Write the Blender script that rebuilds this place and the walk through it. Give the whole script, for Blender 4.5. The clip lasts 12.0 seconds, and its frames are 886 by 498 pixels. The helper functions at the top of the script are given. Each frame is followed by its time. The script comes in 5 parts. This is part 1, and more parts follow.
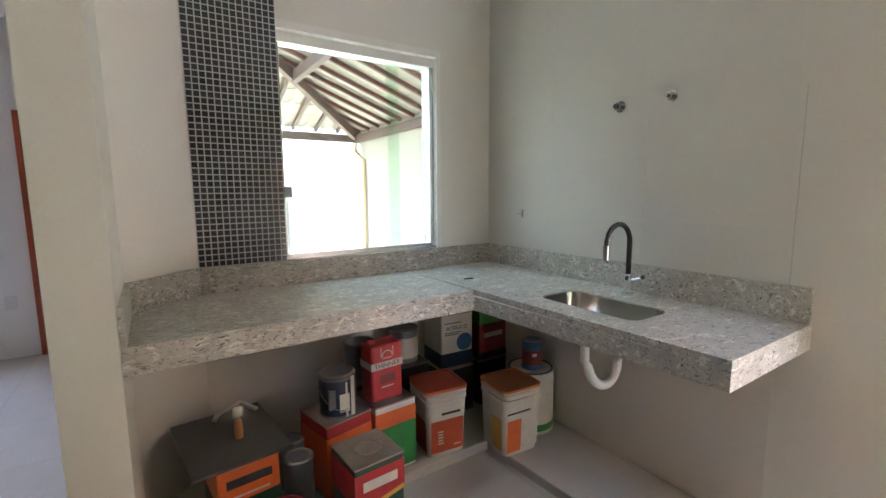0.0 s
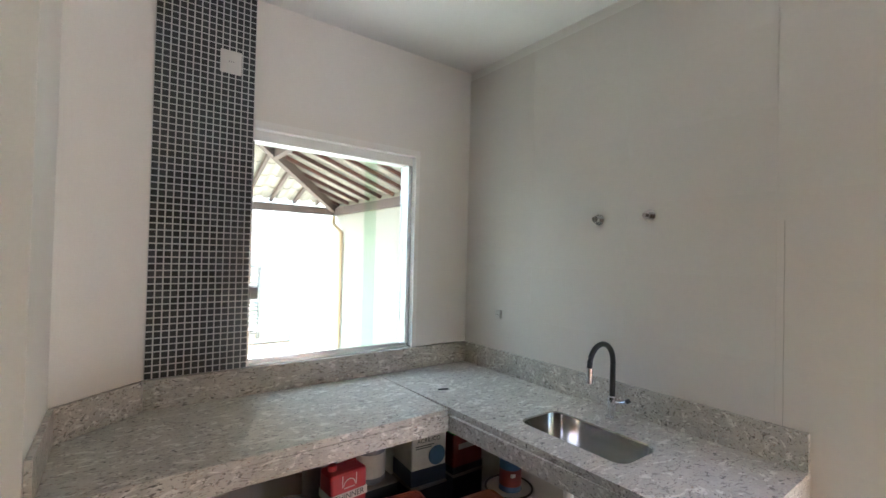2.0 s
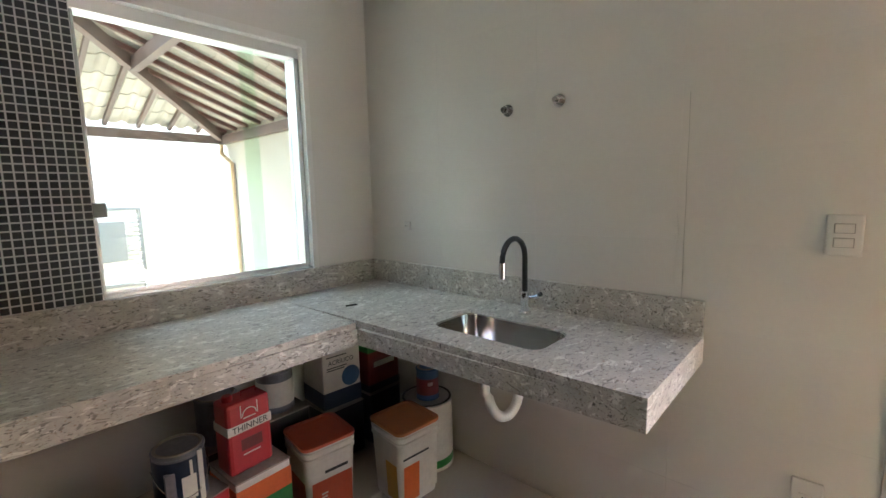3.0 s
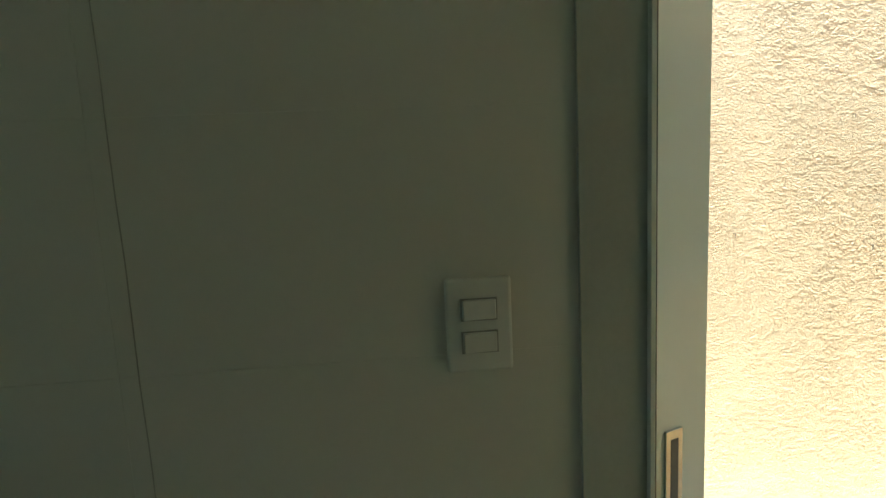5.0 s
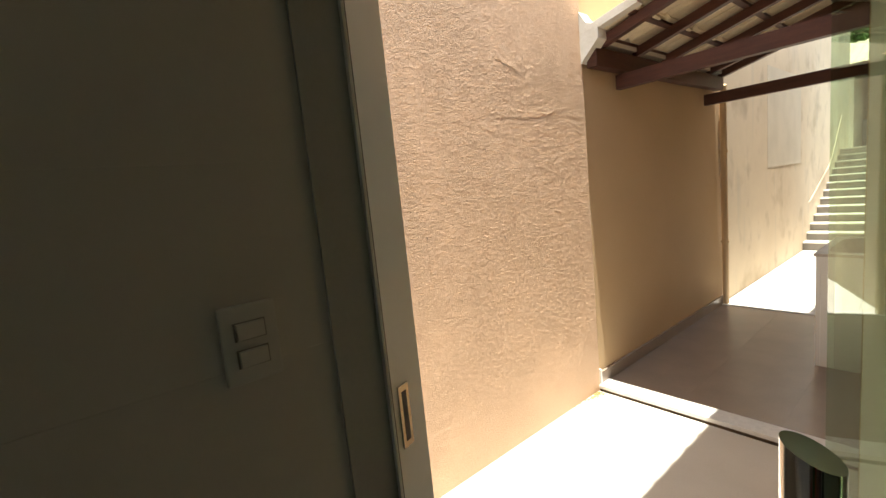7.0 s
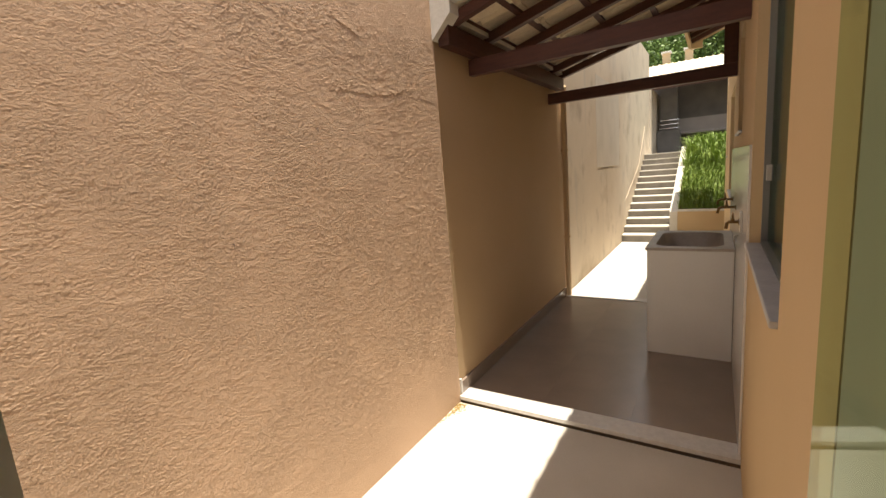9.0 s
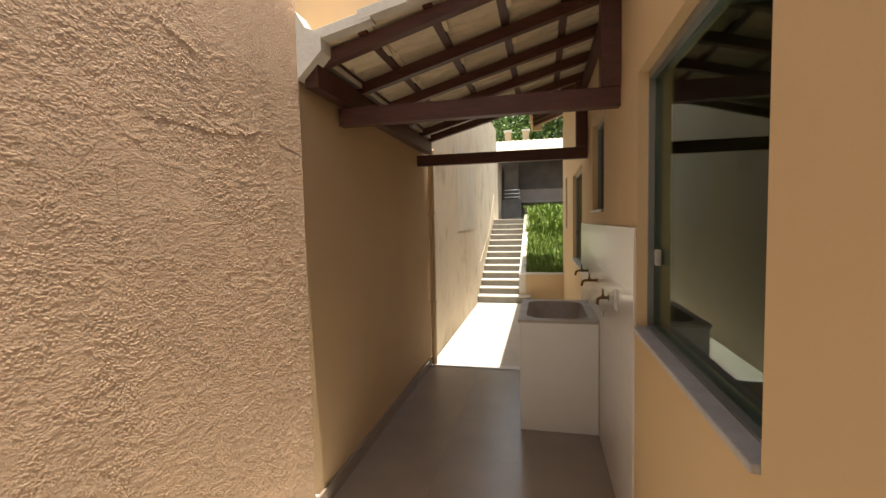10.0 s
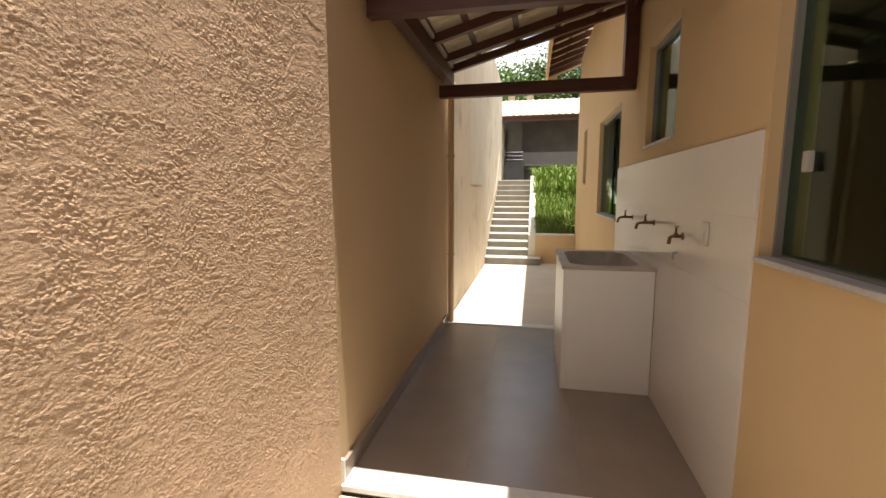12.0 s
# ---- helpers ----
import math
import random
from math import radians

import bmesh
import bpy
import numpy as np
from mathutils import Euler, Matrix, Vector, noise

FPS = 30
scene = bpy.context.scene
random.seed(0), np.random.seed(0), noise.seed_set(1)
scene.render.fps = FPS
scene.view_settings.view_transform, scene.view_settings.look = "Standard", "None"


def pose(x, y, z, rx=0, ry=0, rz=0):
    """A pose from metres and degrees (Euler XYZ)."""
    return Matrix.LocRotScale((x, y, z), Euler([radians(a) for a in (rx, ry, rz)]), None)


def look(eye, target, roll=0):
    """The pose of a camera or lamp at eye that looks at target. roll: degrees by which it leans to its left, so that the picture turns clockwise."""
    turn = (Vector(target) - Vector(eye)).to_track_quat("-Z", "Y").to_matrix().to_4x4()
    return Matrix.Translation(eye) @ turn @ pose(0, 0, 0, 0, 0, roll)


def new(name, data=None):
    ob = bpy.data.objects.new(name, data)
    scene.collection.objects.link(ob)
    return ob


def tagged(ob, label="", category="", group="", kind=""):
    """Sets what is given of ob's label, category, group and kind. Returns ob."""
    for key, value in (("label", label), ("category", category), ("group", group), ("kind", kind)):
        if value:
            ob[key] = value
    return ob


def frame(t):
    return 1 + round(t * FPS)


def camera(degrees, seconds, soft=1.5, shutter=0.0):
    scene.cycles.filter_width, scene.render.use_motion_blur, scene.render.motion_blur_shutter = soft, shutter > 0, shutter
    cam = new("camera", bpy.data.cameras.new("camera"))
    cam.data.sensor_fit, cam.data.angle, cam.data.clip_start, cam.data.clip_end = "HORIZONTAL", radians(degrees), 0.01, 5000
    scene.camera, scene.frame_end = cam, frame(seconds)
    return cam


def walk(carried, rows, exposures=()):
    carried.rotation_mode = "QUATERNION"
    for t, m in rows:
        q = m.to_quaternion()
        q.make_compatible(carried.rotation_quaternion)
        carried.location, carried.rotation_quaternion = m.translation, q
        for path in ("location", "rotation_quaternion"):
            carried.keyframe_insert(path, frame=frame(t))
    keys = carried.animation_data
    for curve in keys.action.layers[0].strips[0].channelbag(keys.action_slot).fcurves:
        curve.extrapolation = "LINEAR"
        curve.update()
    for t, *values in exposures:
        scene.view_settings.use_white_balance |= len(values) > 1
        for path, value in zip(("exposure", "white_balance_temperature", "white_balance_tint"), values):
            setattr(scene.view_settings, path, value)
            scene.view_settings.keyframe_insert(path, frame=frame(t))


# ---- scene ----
cam = camera(90.9, 12.0)

PATH = [
    (0, (-1.965, -2.378, 1.383), (-0.869, -0.725, 1.126), -0.4),
    (0.5, (-1.937, -2.337, 1.493), (-0.824, -0.677, 1.444), 1.2),
    (1, (-1.926, -2.311, 1.577), (-0.797, -0.66, 1.59), 1.5),
    (1.5, (-1.916, -2.296, 1.631), (-0.754, -0.669, 1.693), 1.8),
    (2, (-1.895, -2.283, 1.599), (-0.706, -0.675, 1.63), 1.4),
    (2.5, (-1.87, -2.234, 1.527), (-0.592, -0.698, 1.441), 0.3),
    (3, (-1.735, -2.166, 1.426), (-0.267, -0.831, 1.174), -1.3),
    (3.2, (-1.617, -2.152, 1.405), (-0.105, -0.868, 1.153), -1.1),
    (4.8, (-0.637, -2.072, 1.426), (1.349, -2.027, 1.192), -2.5),
    (5.5, (-0.421, -2.239, 1.472), (1.462, -2.877, 1.256), -3.4),
    (6, (-0.416, -2.206, 1.482), (1.24, -3.3, 1.236), -3.2),
    (6.5, (-0.62, -2.061, 1.472), (1.045, -3.145, 1.244), -4.8),
    (7, (-0.706, -2.01, 1.476), (0.831, -3.264, 1.217), -5.8),
    (7.1, (-0.714, -1.998, 1.468), (0.762, -3.322, 1.204), -5.8),
    (7.2, (-0.71, -1.998, 1.464), (0.683, -3.411, 1.204), -6.1),
    (8.8, (-0.489, -2.366, 1.433), (0.641, -3.987, 1.119), -5.1),
    (9, (-0.43, -2.435, 1.442), (0.626, -4.101, 1.106), -4.6),
    (9.5, (-0.249, -2.65, 1.452), (0.486, -4.479, 1.11), -2.6),
    (10, (-0.134, -2.81, 1.514), (0.307, -4.757, 1.388), -1.2),
    (10.5, (-0.098, -2.957, 1.594), (0.306, -4.911, 1.734), -0.7),
    (11, (-0.074, -3.063, 1.558), (0.338, -5.015, 1.702), -0.3),
    (11.2, (-0.08, -3.106, 1.481), (0.355, -5.058, 1.531), 0.1),
    (11.5, (0.039, -3.135, 1.379), (0.447, -5.087, 1.221), 0.3),
    (12, (0.270, -3.179, 1.237), (0.667, -5.122, 0.976), -0.1),
]


walk(cam, [(t, look(eye, target, roll)) for t, eye, target, roll in PATH],
     [(0, 4.6, 5550, 17), (1.0, 4.57, 5550, 18), (2.5, 4.57, 5450, 21), (3.0, 4.4, 5700, 19), (3.2, 4.4, 6300, 17), (4.8, 2.75, 5500, -18), (5.1, 2.3, 5500, -22), (5.5, 1.68, 5650, -28), (6.1, 1.55, 6400, -24),
      (6.7, 1.45, 6650, -12), (7.2, 1.55, 6800, 10), (8.8, 0.86, 7300, 11), (9.5, 0.72, 7200, 9), (10.5, 0.97, 6950, 8), (12, 1.04, 6950, 9)])

# ---- world and sun ----
world = bpy.data.worlds.new("sky")
scene.world = world
world.use_nodes = True
wn = world.node_tree
sky = wn.nodes.new("ShaderNodeTexSky")
sky.sky_type, sky.sun_disc = "NISHITA", False
SUN = Vector((-0.075, 0.05, 1.0)).normalized()
sky.sun_elevation = math.asin(SUN.z)
sky.sun_rotation = math.atan2(SUN.x, SUN.y)
cl, cr, cm, ct = (wn.nodes.new(k) for k in ("ShaderNodeTexNoise", "ShaderNodeMapRange", "ShaderNodeMix", "ShaderNodeTexCoord"))
cl.inputs["Scale"].default_value, cl.inputs["Detail"].default_value, cl.inputs["Roughness"].default_value = 3.2, 9, 0.55
cr.inputs["From Min"].default_value, cr.inputs["From Max"].default_value = 0.47, 0.60
cm.data_type = "RGBA"
cm.inputs[7].default_value = (7.5, 7.6, 7.8, 1)
wn.links.new(ct.outputs["Generated"], cl.inputs["Vector"])
wn.links.new(cl.outputs[0], cr.inputs[0])
wn.links.new(cr.outputs[0], cm.inputs[0])
wn.links.new(sky.outputs[0], cm.inputs[6])
wn.links.new(cm.outputs[2], wn.nodes["Background"].inputs[0])
wn.nodes["Background"].inputs[1].default_value = 0.15
sun = new("sun", bpy.data.lights.new("sun", "SUN"))
sun.data.energy, sun.data.angle, sun.data.color = 5.0, radians(0.53), (1.0, 0.95, 0.87)
sun.matrix_world = look(SUN * 20, (0, 0, 0))


# ---- materials ----
def links(nt, a, b):
    nt.links.new(a, b)


def mat(name, c1, c2=None, scale=6.0, rough=0.6, bump=0.0, bscale=80.0, metal=0.0, stretch=(1, 1, 1),
        fine=0.35, bdist=0.01, vary=0.0, spec=0.5):
    """A two-scale procedural surface: broad stains between c1 and c2, fine grain, bump."""
    m = bpy.data.materials.new(name)
    m.use_nodes = True
    nt = m.node_tree
    b = nt.nodes["Principled BSDF"]
    b.inputs["Roughness"].default_value, b.inputs["Metallic"].default_value = rough, metal
    b.inputs["Specular IOR Level"].default_value = spec
    c2 = c2 or tuple(v * 0.85 for v in c1)
    co, mp = nt.nodes.new("ShaderNodeTexCoord"), nt.nodes.new("ShaderNodeMapping")
    mp.inputs["Scale"].default_value = stretch
    links(nt, co.outputs["Object"], mp.inputs[0])
    n1, n2 = nt.nodes.new("ShaderNodeTexNoise"), nt.nodes.new("ShaderNodeTexNoise")
    for n, s, d in ((n1, scale, 6), (n2, bscale, 4)):
        n.inputs["Scale"].default_value, n.inputs["Detail"].default_value = s, d
        links(nt, mp.outputs[0], n.inputs["Vector"])
    add = nt.nodes.new("ShaderNodeMix")
    add.inputs[0].default_value = fine
    links(nt, n1.outputs[0], add.inputs[2])
    links(nt, n2.outputs[0], add.inputs[3])
    ramp = nt.nodes.new("ShaderNodeValToRGB")
    ramp.color_ramp.elements[0].position, ramp.color_ramp.elements[1].position = 0.3, 0.7
    ramp.color_ramp.elements[0].color, ramp.color_ramp.elements[1].color = (*c2, 1), (*c1, 1)
    links(nt, add.outputs[0], ramp.inputs[0])
    out = ramp.outputs[0]
    if vary:
        info, hsv = nt.nodes.new("ShaderNodeObjectInfo"), nt.nodes.new("ShaderNodeHueSaturation")
        mr = nt.nodes.new("ShaderNodeMapRange")
        mr.inputs["To Min"].default_value, mr.inputs["To Max"].default_value = 1 - vary, 1 + vary
        links(nt, info.outputs["Random"], mr.inputs[0])
        links(nt, mr.outputs[0], hsv.inputs["Value"])
        links(nt, out, hsv.inputs["Color"])
        out = hsv.outputs[0]
    links(nt, out, b.inputs["Base Color"])
    if bump:
        bp = nt.nodes.new("ShaderNodeBump")
        bp.inputs["Strength"].default_value, bp.inputs["Distance"].default_value = bump, bdist
        links(nt, add.outputs[0] if fine > 0.3 else n2.outputs[0], bp.inputs["Height"])
        links(nt, bp.outputs[0], b.inputs["Normal"])
    return m


def glass_mat(name, tint, rough=0.0, gloss=0.035):
    """Clear pane: tinted see-through with a Fresnel gloss."""
    m = bpy.data.materials.new(name)
    m.use_nodes = True
    nt = m.node_tree
    nt.nodes.remove(nt.nodes["Principled BSDF"])
    tr, gl, mx, lw = (nt.nodes.new(k) for k in ("ShaderNodeBsdfTransparent", "ShaderNodeBsdfGlossy", "ShaderNodeMixShader", "ShaderNodeLayerWeight"))
    tr.inputs[0].default_value = (*tint, 1)
    gl.inputs["Roughness"].default_value = rough
    lw.inputs[0].default_value = 0.5
    pw, ml = nt.nodes.new("ShaderNodeMath"), nt.nodes.new("ShaderNodeMath")
    pw.operation, ml.operation = "POWER", "MULTIPLY_ADD"
    pw.inputs[1].default_value, ml.inputs[1].default_value, ml.inputs[2].default_value = 4.0, 0.42, gloss
    links(nt, lw.outputs["Facing"], pw.inputs[0])
    links(nt, pw.outputs[0], ml.inputs[0])
    links(nt, ml.outputs[0], mx.inputs[0])
    links(nt, tr.outputs[0], mx.inputs[1])
    links(nt, gl.outputs[0], mx.inputs[2])
    links(nt, mx.outputs[0], nt.nodes["Material Output"].inputs[0])
    return m


def granite_mat():
    """Grey-cream granite: soft clouds, drawn-out dark flecks, brown and white grains."""
    m = mat("granite", (0.56, 0.53, 0.48), (0.36, 0.34, 0.31), 11, 0.30, 0.01, 70, spec=0.35)
    nt = m.node_tree
    b = nt.nodes["Principled BSDF"]
    base = b.inputs["Base Color"].links[0].from_socket
    co = nt.nodes.new("ShaderNodeTexCoord")
    for scale, warp, lo, hi, col in ((24, 1.5, 0.56, 0.64, (0.68, 0.66, 0.61)), (34, 2.2, 0.59, 0.66, (0.24, 0.22, 0.20)), (48, 1.4, 0.635, 0.69, (0.12, 0.11, 0.105)), (90, 0.8, 0.62, 0.69, (0.17, 0.15, 0.135)), (140, 0.5, 0.63, 0.69, (0.30, 0.22, 0.17))):
        n, r, mx, mp = nt.nodes.new("ShaderNodeTexNoise"), nt.nodes.new("ShaderNodeMapRange"), nt.nodes.new("ShaderNodeMix"), nt.nodes.new("ShaderNodeMapping")
        mp.inputs["Scale"].default_value, mp.inputs["Rotation"].default_value = (0.55, 1.0, 1.3), (0.2, 0.1, 0.5)
        n.inputs["Scale"].default_value, n.inputs["Detail"].default_value, n.inputs["Distortion"].default_value = scale, 3, warp
        links(nt, co.outputs["Object"], mp.inputs[0])
        links(nt, mp.outputs[0], n.inputs["Vector"])
        r.inputs["From Min"].default_value, r.inputs["From Max"].default_value = lo, hi
        links(nt, n.outputs[0], r.inputs[0])
        mx.data_type = "RGBA"
        links(nt, r.outputs[0], mx.inputs[0])
        links(nt, base, mx.inputs[6])
        mx.inputs[7].default_value = (*col, 1)
        base = mx.outputs[2]
    links(nt, base, b.inputs["Base Color"])
    return m


def rough_mat():
    """Roughcast render: flat trowelled flakes that lie along the wall, sandy grain and broad stains."""
    m = mat("roughcast", (0.71, 0.50, 0.352), (0.61, 0.425, 0.292), 1.6, 0.95, 0.0, 140, fine=0.6, spec=0.2)
    nt = m.node_tree
    b = nt.nodes["Principled BSDF"]
    co = nt.nodes.new("ShaderNodeTexCoord")

    def layer(size, detail, lo, hi, warp=0.6):
        n, r, mp = nt.nodes.new("ShaderNodeTexNoise"), nt.nodes.new("ShaderNodeMapRange"), nt.nodes.new("ShaderNodeMapping")
        mp.inputs["Scale"].default_value, mp.inputs["Rotation"].default_value = size, (radians(9), 0, 0)
        links(nt, co.outputs["Object"], mp.inputs[0])
        n.inputs["Scale"].default_value, n.inputs["Detail"].default_value, n.inputs["Distortion"].default_value = 1.0, detail, warp
        links(nt, mp.outputs[0], n.inputs["Vector"])
        r.interpolation_type = "SMOOTHSTEP"
        r.inputs["From Min"].default_value, r.inputs["From Max"].default_value = lo, hi
        links(nt, n.outputs[0], r.inputs[0])
        return r.outputs[0]

    def join(kind, x, y):
        k = nt.nodes.new("ShaderNodeMath")
        k.operation = kind
        for sock, v in zip(k.inputs, (x, y)):
            if isinstance(v, float):
                sock.default_value = v
            else:
                links(nt, v, sock)
        return k.outputs[0]

    flakes = layer((110, 86, 150), 3.0, 0.46, 0.55, 0.8)
    grains = layer((210, 190, 290), 2.0, 0.44, 0.58)
    where = join("ADD", join("MULTIPLY", layer((2.2, 2.2, 2.2), 3.0, 0.36, 0.62), 0.7), 0.3)
    height = join("MULTIPLY", join("ADD", flakes, join("MULTIPLY", grains, 0.6)), where)
    swell = layer((11, 9, 13), 3.0, 0.2, 0.8)
    bp = nt.nodes.new("ShaderNodeBump")
    bp.inputs["Strength"].default_value, bp.inputs["Distance"].default_value = 0.7, 0.004
    links(nt, join("ADD", height, join("MULTIPLY", swell, 0.12)), bp.inputs["Height"])
    links(nt, bp.outputs[0], b.inputs["Normal"])
    return m


def stained_mat():
    """Old pale render with brown damp blotches, grey runs and sandy grain."""
    m = mat("stained_grey_render", (0.63, 0.53, 0.40), (0.49, 0.40, 0.29), 1.1, 0.9, 0.45, 75)
    nt = m.node_tree
    b = nt.nodes["Principled BSDF"]
    base = b.inputs["Base Color"].links[0].from_socket
    co = nt.nodes.new("ShaderNodeTexCoord")
    for size, lo, hi, col in (((1, 1.3, 1.6), 0.56, 0.72, (0.36, 0.28, 0.19)), ((1, 3.1, 2.6), 0.57, 0.78, (0.34, 0.27, 0.20)), ((1, 4, 0.5), 0.60, 0.80, (0.40, 0.37, 0.31))):
        n, r, mx, mp = nt.nodes.new("ShaderNodeTexNoise"), nt.nodes.new("ShaderNodeMapRange"), nt.nodes.new("ShaderNodeMix"), nt.nodes.new("ShaderNodeMapping")
        mp.inputs["Scale"].default_value = size
        links(nt, co.outputs["Object"], mp.inputs[0])
        n.inputs["Scale"].default_value, n.inputs["Detail"].default_value = 1.0, 7
        links(nt, mp.outputs[0], n.inputs["Vector"])
        r.inputs["From Min"].default_value, r.inputs["From Max"].default_value, r.inputs["To Max"].default_value = lo, hi, 0.75
        links(nt, n.outputs[0], r.inputs[0])
        mx.data_type = "RGBA"
        links(nt, r.outputs[0], mx.inputs[0])
        links(nt, base, mx.inputs[6])
        mx.inputs[7].default_value = (*col, 1)
        base = mx.outputs[2]
    links(nt, base, b.inputs["Base Color"])
    return m


M_WHITE = mat("white_wall_paint", (0.74, 0.72, 0.68), (0.68, 0.66, 0.61), 1.5, 0.55, 0.05, 120)
# Dark tone for walls out of view, chosen to cut bounced light indoors.
M_BACK = mat("dim_unseen_wall_beige", (0.30, 0.235, 0.175), (0.27, 0.21, 0.15), 1.5, 0.7, 0.05, 120)
M_TILEW = mat("white_wall_tile", (0.645, 0.61, 0.565), (0.615, 0.58, 0.535), 1.2, 0.30, 0.02, 60, vary=0.004)
M_WTILE = mat("glossy_white_tile", (0.74, 0.72, 0.69), (0.70, 0.68, 0.65), 1.2, 0.16, 0.25, 14, vary=0.006)
M_EDGE = mat("white_granite_edging", (0.74, 0.73, 0.70), (0.60, 0.59, 0.57), 30, 0.45, 0.04, 80)
M_CEIL = mat("ceiling_paint", (0.72, 0.71, 0.68), (0.68, 0.67, 0.64), 1.5, 0.8, 0.05, 120)
M_FLOOR = mat("porcelain_floor", (0.50, 0.47, 0.43), (0.45, 0.42, 0.38), 2, 0.10, 0.0, 60, vary=0.02)
M_GROUT = mat("grout", (0.42, 0.40, 0.36), (0.34, 0.32, 0.29), 20, 0.9, 0.1, 200)
M_GRANITE = granite_mat()
M_ROUGH = rough_mat()
M_SMOOTH = mat("beige_render", (0.60, 0.43, 0.26), (0.54, 0.38, 0.22), 1.3, 0.85, 0.12, 160)
M_HOUSE = mat("cream_house_paint", (0.66, 0.49, 0.29), (0.60, 0.44, 0.25), 1.3, 0.8, 0.12, 180)
M_NORTH = mat("pale_porch_wall_paint", (0.40, 0.36, 0.30), (0.35, 0.31, 0.25), 1.3, 0.85, 0.12, 160)
M_OLDWALL = stained_mat()
M_PATCH = mat("weathered_cement", (0.57, 0.51, 0.42), (0.46, 0.41, 0.33), 2.1, 0.9, 0.35, 70)
M_RISER = mat("grey_step_riser", (0.27, 0.25, 0.225), (0.19, 0.175, 0.155), 5, 0.8, 0.1, 90)
M_SLAB = mat("grey_floor_slab", (0.40, 0.35, 0.31), (0.33, 0.28, 0.25), 3, 0.3, 0.03, 120)
M_FTILE = mat("grey_brown_floor_tile", (0.33, 0.265, 0.215), (0.27, 0.215, 0.175), 3, 0.24, 0.02, 120, vary=0.015)
M_CONC = mat("pale_concrete", (0.62, 0.59, 0.53), (0.52, 0.49, 0.43), 2.5, 0.85, 0.15, 140)
M_WOOD = mat("dark_stained_timber", (0.11, 0.042, 0.028), (0.06, 0.024, 0.018), 5, 0.5, 0.15, 60, stretch=(1, 1, 8), vary=0.1, spec=0.35)
M_WOODN = mat("weathered_timber", (0.16, 0.105, 0.085), (0.09, 0.06, 0.05), 5, 0.6, 0.15, 60, vary=0.1)
M_PTILE = mat("weathered_porch_tile", (0.50, 0.45, 0.38), (0.34, 0.30, 0.25), 7, 0.75, 0.25, 90, vary=0.15)
M_RTILE = mat("cream_roof_tile", (0.82, 0.71, 0.52), (0.60, 0.49, 0.34), 9, 0.75, 0.25, 90, vary=0.12)
M_STREET = mat("chalky_white_wall_paint", (0.55, 0.53, 0.49), (0.47, 0.45, 0.41), 2, 0.85, 0.1, 90)
M_MORTAR = mat("white_mortar", (0.74, 0.71, 0.65), (0.60, 0.57, 0.50), 6, 0.9, 0.4, 60)
M_ALU = mat("brushed_aluminium", (0.72, 0.73, 0.73), (0.64, 0.65, 0.65), 3, 0.25, 0.02, 200, metal=0.7)
M_JAMB = mat("grey_door_stop", (0.44, 0.44, 0.42), (0.38, 0.38, 0.36), 2, 0.5, 0.04, 120)
M_GATE = mat("grey_gate_paint", (0.13, 0.13, 0.125), (0.10, 0.10, 0.095), 3, 0.5, 0.04, 120)
M_BLACK = mat("black_plastic", (0.02, 0.02, 0.022), (0.012, 0.012, 0.013), 8, 0.4, 0.05, 100)
M_CHROME = mat("chrome", (0.75, 0.75, 0.76), (0.68, 0.68, 0.7), 3, 0.12, 0.0, 60, metal=1.0)
M_STEEL = mat("stainless_steel", (0.60, 0.59, 0.57), (0.50, 0.49, 0.47), 6, 0.13, 0.05, 150, metal=1.0)
M_BRASS = mat("aged_brass", (0.24, 0.15, 0.06), (0.14, 0.085, 0.04), 14, 0.35, 0.05, 100, metal=0.9)
M_PVC = mat("white_plastic", (0.80, 0.79, 0.76), (0.74, 0.73, 0.70), 3, 0.35, 0.01, 60)
M_GLASS = glass_mat("green_tinted_glass", (0.86, 0.95, 0.88))
M_DOORGLASS = glass_mat("green_door_glass", (0.78, 0.90, 0.77), 0.0, 0.015)
M_DGLASS = mat("dark_green_glass_edge", (0.02, 0.03, 0.025), (0.012, 0.02, 0.016), 5, 0.3, 0.03, 80)
M_FRAME = mat("glossy_white_door_frame", (0.84, 0.86, 0.84), (0.77, 0.79, 0.77), 2, 0.12, 0.06, 7)
M_WFRAME = mat("dull_window_aluminium", (0.30, 0.31, 0.30), (0.24, 0.25, 0.24), 3, 0.35, 0.02, 200, metal=0.4)
M_PANE = glass_mat("dark_window_glass", (0.66, 0.80, 0.70), 0.0, 0.06)
M_MARBLE = mat("grey_marble_sill", (0.56, 0.55, 0.55), (0.38, 0.37, 0.38), 7, 0.4, 0.04, 80)
M_LEAF = mat("leaf_green", (0.13, 0.21, 0.04), (0.06, 0.11, 0.02), 5, 0.55, 0.0, 60, vary=0.25)
M_GRASS = mat("grass_green", (0.25, 0.35, 0.06), (0.11, 0.18, 0.03), 4, 0.6, 0.0, 60)
M_BARK = mat("bark", (0.12, 0.09, 0.065), (0.07, 0.05, 0.04), 12, 0.9, 0.5, 50)
M_SOIL = mat("soil", (0.16, 0.11, 0.07), (0.09, 0.065, 0.045), 6, 0.95, 0.4, 60)


